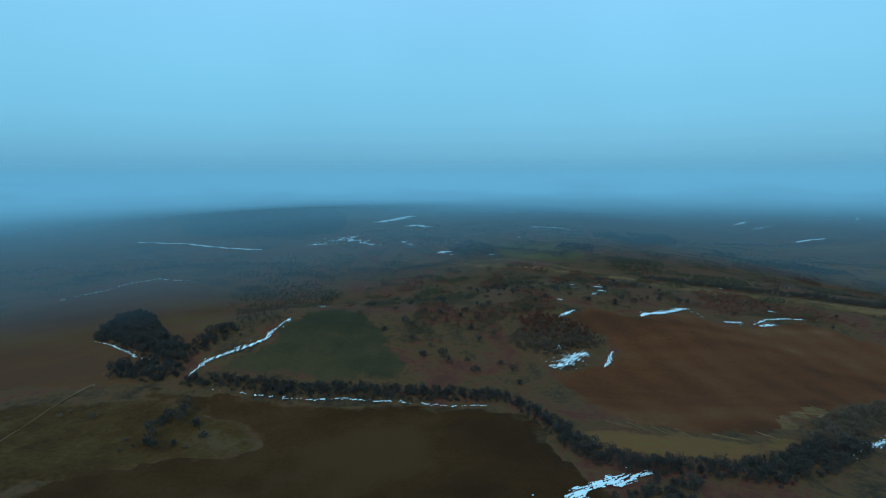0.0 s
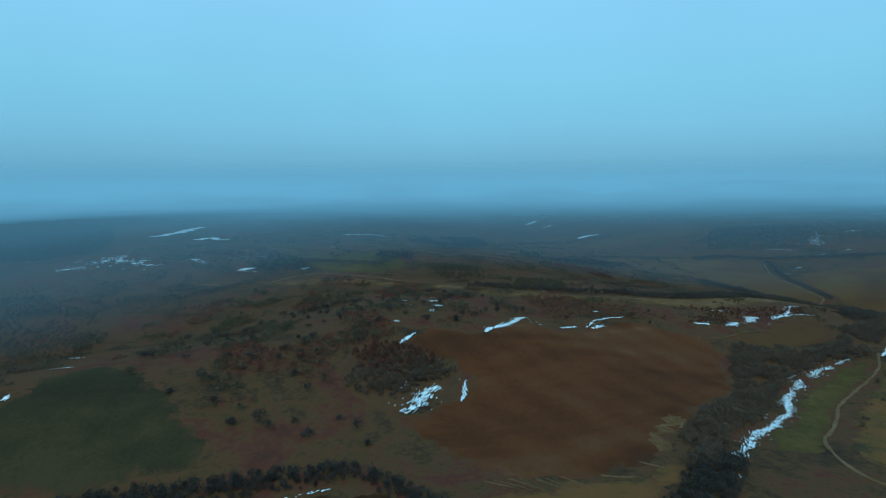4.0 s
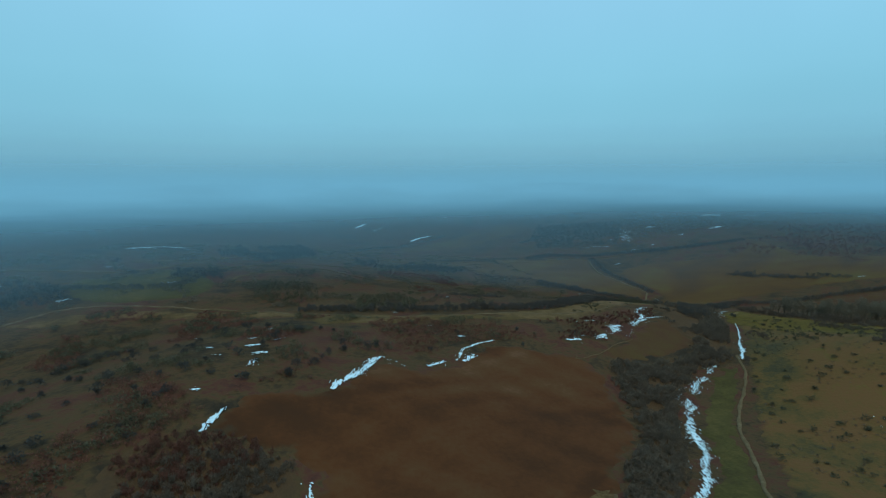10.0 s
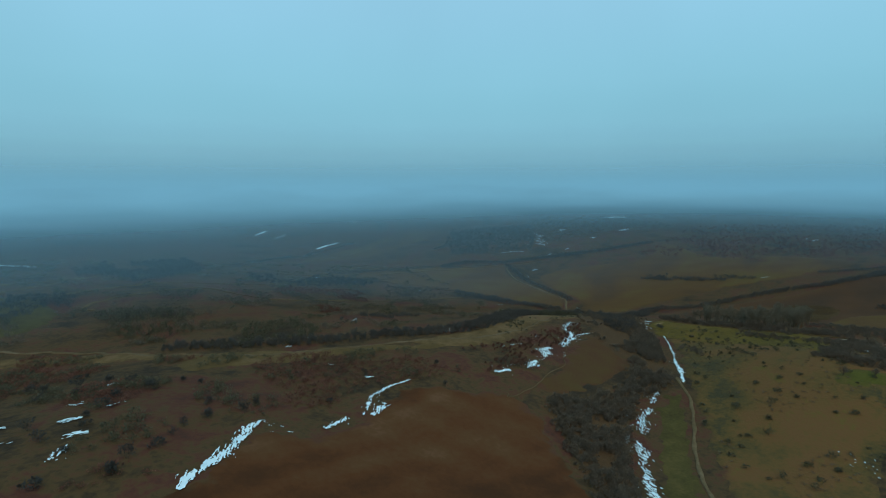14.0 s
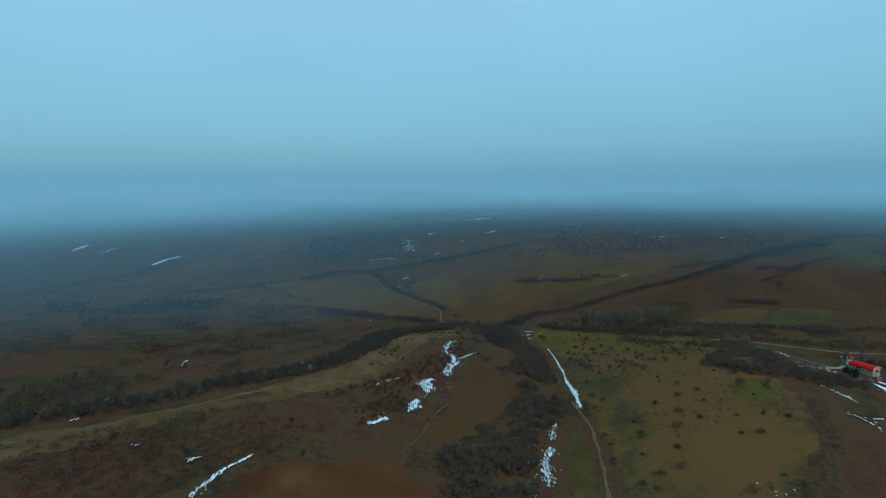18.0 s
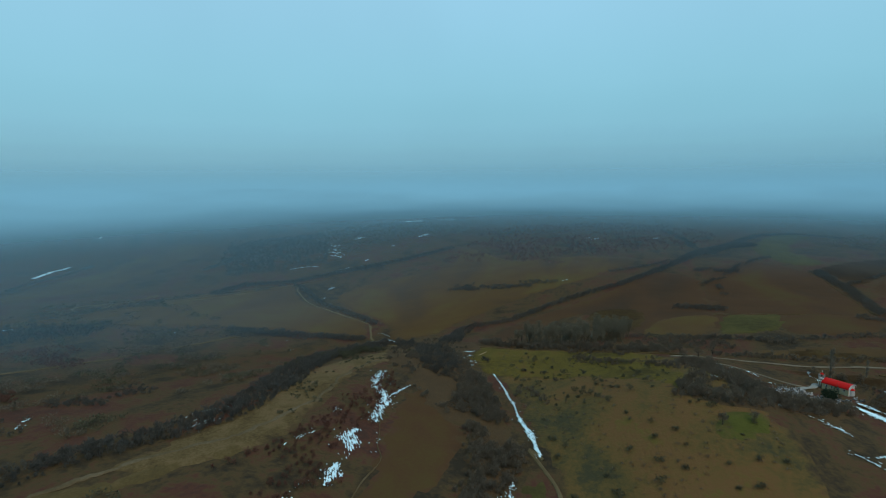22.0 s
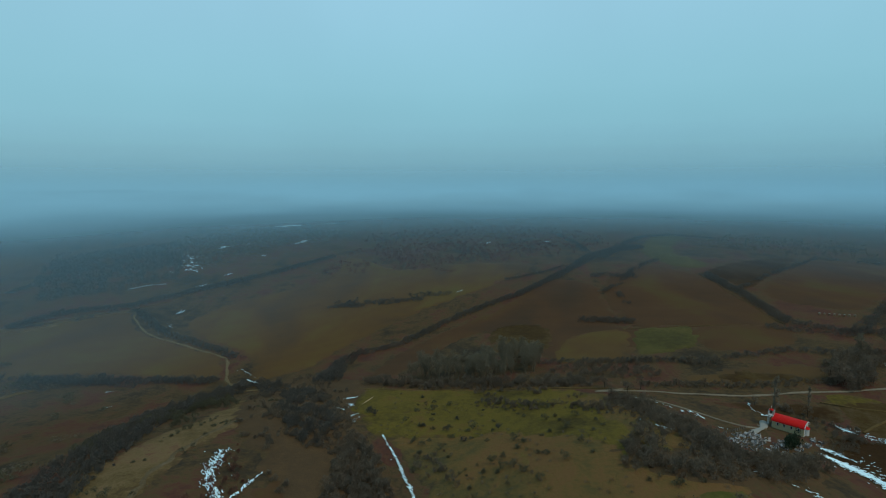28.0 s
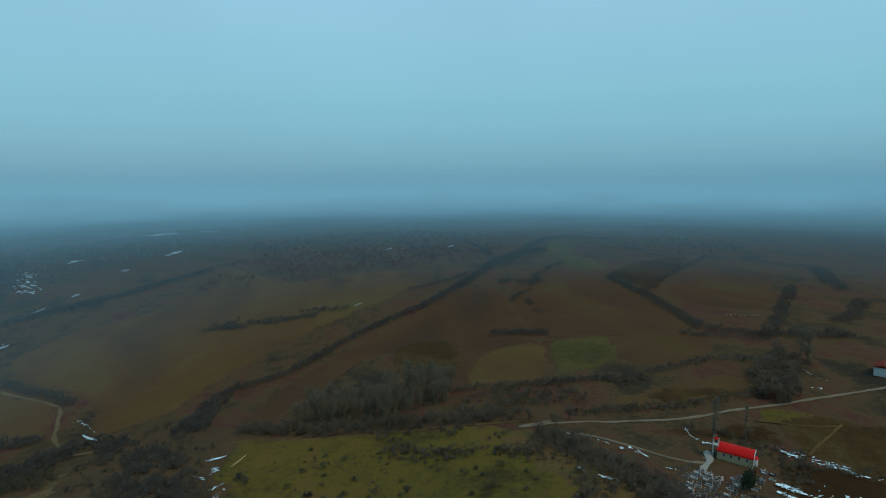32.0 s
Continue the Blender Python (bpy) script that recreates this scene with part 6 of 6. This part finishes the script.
# ---- village house, hives, log ----
def house(x, y, turn, L, W, H, label):
    h = holder("house", x, y, turn, label=label, category="house", group="village houses")
    part("wall", boxed(0, 0, H / 2 - 0.4, L, W, H + 0.8, 0.02), M_WHITE, h)
    r = bmesh.new()
    o = 0.5
    vs = [r.verts.new(p) for p in ((-L / 2 - o, -W / 2 - o, H - 0.15), (L / 2 + o, -W / 2 - o, H - 0.15), (L / 2 + o, W / 2 + o, H - 0.15), (-L / 2 - o, W / 2 + o, H - 0.15), (-L / 2 - o, 0, H + W * 0.2), (L / 2 + o, 0, H + W * 0.2))]
    for f in ((0, 1, 5, 4), (2, 3, 4, 5), (0, 4, 3), (1, 2, 5), (3, 2, 1, 0)):
        r.faces.new([vs[i] for i in f])
    rf = part("roof", r, M_TILE, h, "dull red tiled gable roof")
    part("chimney", boxed(L * 0.2, W * 0.12, H + W * 0.2, 0.5, 0.5, 1.4), M_PLASTER, rf)
    for k in (-1, 0, 1):
        w = part("window", boxed(k * L * 0.3, W / 2 + 0.02, H * 0.5, 0.9, 0.08, 1.1, 0.01), M_GLASS, h)
        part("window_sill", boxed(k * L * 0.3, W / 2 + 0.08, H * 0.5 - 0.62, 1.1, 0.2, 0.08, 0.01), M_CONCRETE, w)
    for k in (-1, 1):
        w = part("window", boxed(-L / 2 - 0.02, k * W * 0.22, H * 0.5, 0.08, 0.8, 1.1, 0.01), M_GLASS, h)
        part("window_sill", boxed(-L / 2 - 0.08, k * W * 0.22, H * 0.5 - 0.62, 0.2, 1.0, 0.08, 0.01), M_CONCRETE, w)
    dr = part("door", boxed(L * 0.15, W / 2 + 0.03, 1.0, 1.0, 0.1, 2.0, 0.01), M_WOOD, h)
    part("door_handle", boxed(L * 0.15 + 0.38, W / 2 + 0.1, 1.0, 0.05, 0.06, 0.16, 0.01), M_IRON, dr)
    return h


house(479, -5, 128, 10.0, 6.0, 4.0, "white village house with a dull red tiled roof")


def hive(x, y):
    v = holder("beehive", x, y, 95, label="pale wooden beehive box standing in a row", category="beehive", group="row of beehives")
    part("stand", boxed(0, 0, 0.1, 0.7, 0.7, 0.3), M_WOOD, v)
    part("box", boxed(0, 0, 0.75, 0.9, 0.8, 1.0, 0.02), M_WOOD, v)
    part("lid", boxed(0, 0, 1.32, 1.05, 0.95, 0.16, 0.02), M_CONCRETE, v)
    return v


HV = hive(585, 2)
for k in range(1, 8):
    copy_thing(HV, pose(585 - k * 0.9, 2 - k * 2.6, gz(585 - k * 0.9, 2 - k * 2.6), 0, 0, 95))
lg = holder("fallen_log", 460, 282.5, -20, label="pale barked log lying in green grass", category="log")
b = bmesh.new()
bmesh.ops.create_cone(b, cap_ends=True, segments=10, radius1=0.34, radius2=0.18, depth=12.0, matrix=Matrix.Translation((0, 0, 0.6)) @ Matrix.Rotation(radians(90), 4, 'Y'))
part("stem", b, M_PALEWOOD, lg)
part("branch_stub", boxed(1.2, 0.3, 0.7, 0.16, 0.8, 0.16, 0.03), M_PALEWOOD, lg)


# ---- sheet over the far land with fog painted into colour and opacity ----
def haze_sheet_material(name, thin, dense):
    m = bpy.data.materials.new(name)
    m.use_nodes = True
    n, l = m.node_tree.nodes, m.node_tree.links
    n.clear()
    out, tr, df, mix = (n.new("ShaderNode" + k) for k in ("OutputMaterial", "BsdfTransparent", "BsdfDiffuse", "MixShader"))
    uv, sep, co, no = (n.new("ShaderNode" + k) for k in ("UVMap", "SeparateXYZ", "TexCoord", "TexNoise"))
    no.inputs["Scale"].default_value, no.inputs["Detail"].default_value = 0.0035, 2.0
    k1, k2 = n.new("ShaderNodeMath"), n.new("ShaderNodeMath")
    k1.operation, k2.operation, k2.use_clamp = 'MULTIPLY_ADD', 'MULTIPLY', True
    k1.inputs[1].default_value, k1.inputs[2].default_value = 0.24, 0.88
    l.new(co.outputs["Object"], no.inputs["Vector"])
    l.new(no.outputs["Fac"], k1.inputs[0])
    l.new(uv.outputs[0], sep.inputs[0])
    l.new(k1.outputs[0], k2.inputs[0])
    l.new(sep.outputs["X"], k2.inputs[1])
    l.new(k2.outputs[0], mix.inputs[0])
    # painted haze tones: darker teal where the sheet is thin, paler where opaque
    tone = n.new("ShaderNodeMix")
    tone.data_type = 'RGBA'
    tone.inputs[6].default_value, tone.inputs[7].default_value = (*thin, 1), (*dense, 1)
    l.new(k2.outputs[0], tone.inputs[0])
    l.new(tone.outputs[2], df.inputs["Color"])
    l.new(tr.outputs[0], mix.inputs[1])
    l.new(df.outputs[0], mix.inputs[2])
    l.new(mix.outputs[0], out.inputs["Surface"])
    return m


M_FOGSHEET = haze_sheet_material("painted_haze", (0.125, 0.27, 0.345), (0.192, 0.398, 0.505))
# a point amid the camera path, from which the haze is graded
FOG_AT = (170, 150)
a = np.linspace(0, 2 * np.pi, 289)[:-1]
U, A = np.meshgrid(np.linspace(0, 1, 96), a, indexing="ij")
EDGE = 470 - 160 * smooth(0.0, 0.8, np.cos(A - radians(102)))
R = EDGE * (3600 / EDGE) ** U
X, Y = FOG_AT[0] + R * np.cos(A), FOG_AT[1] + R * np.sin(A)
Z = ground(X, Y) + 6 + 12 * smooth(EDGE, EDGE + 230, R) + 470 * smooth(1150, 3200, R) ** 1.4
# haze opacity painted by elevation angle from FOG_AT at 96 m, ending above horizon
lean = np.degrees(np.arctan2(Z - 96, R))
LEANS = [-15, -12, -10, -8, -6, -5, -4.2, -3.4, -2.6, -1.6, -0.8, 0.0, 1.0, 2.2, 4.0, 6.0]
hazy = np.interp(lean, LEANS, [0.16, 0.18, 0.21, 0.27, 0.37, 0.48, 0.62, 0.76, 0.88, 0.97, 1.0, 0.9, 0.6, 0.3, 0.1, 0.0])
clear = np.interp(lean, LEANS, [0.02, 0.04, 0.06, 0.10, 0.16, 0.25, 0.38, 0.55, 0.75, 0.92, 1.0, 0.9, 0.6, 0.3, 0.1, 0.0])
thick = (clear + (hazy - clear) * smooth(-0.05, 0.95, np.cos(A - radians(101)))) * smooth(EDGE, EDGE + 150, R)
# painted haze cut back around the wooded hill so the wood shows
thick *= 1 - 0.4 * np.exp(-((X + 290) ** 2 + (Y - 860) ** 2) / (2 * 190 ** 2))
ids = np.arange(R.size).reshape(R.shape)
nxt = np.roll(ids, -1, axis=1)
me = shade(mesh_from("painted_fog_sheet", np.stack([X, Y, Z], -1).reshape(-1, 3), np.stack([ids[:-1], ids[1:], nxt[1:], nxt[:-1]], -1).reshape(-1, 4), np.stack([thick.ravel(), lean.ravel()], -1)))
me.materials.append(M_FOGSHEET)
tagged(new("painted_fog_sheet", me), "see-through sheet painted as pale blue fog over the far land", "fog", kind="structure")
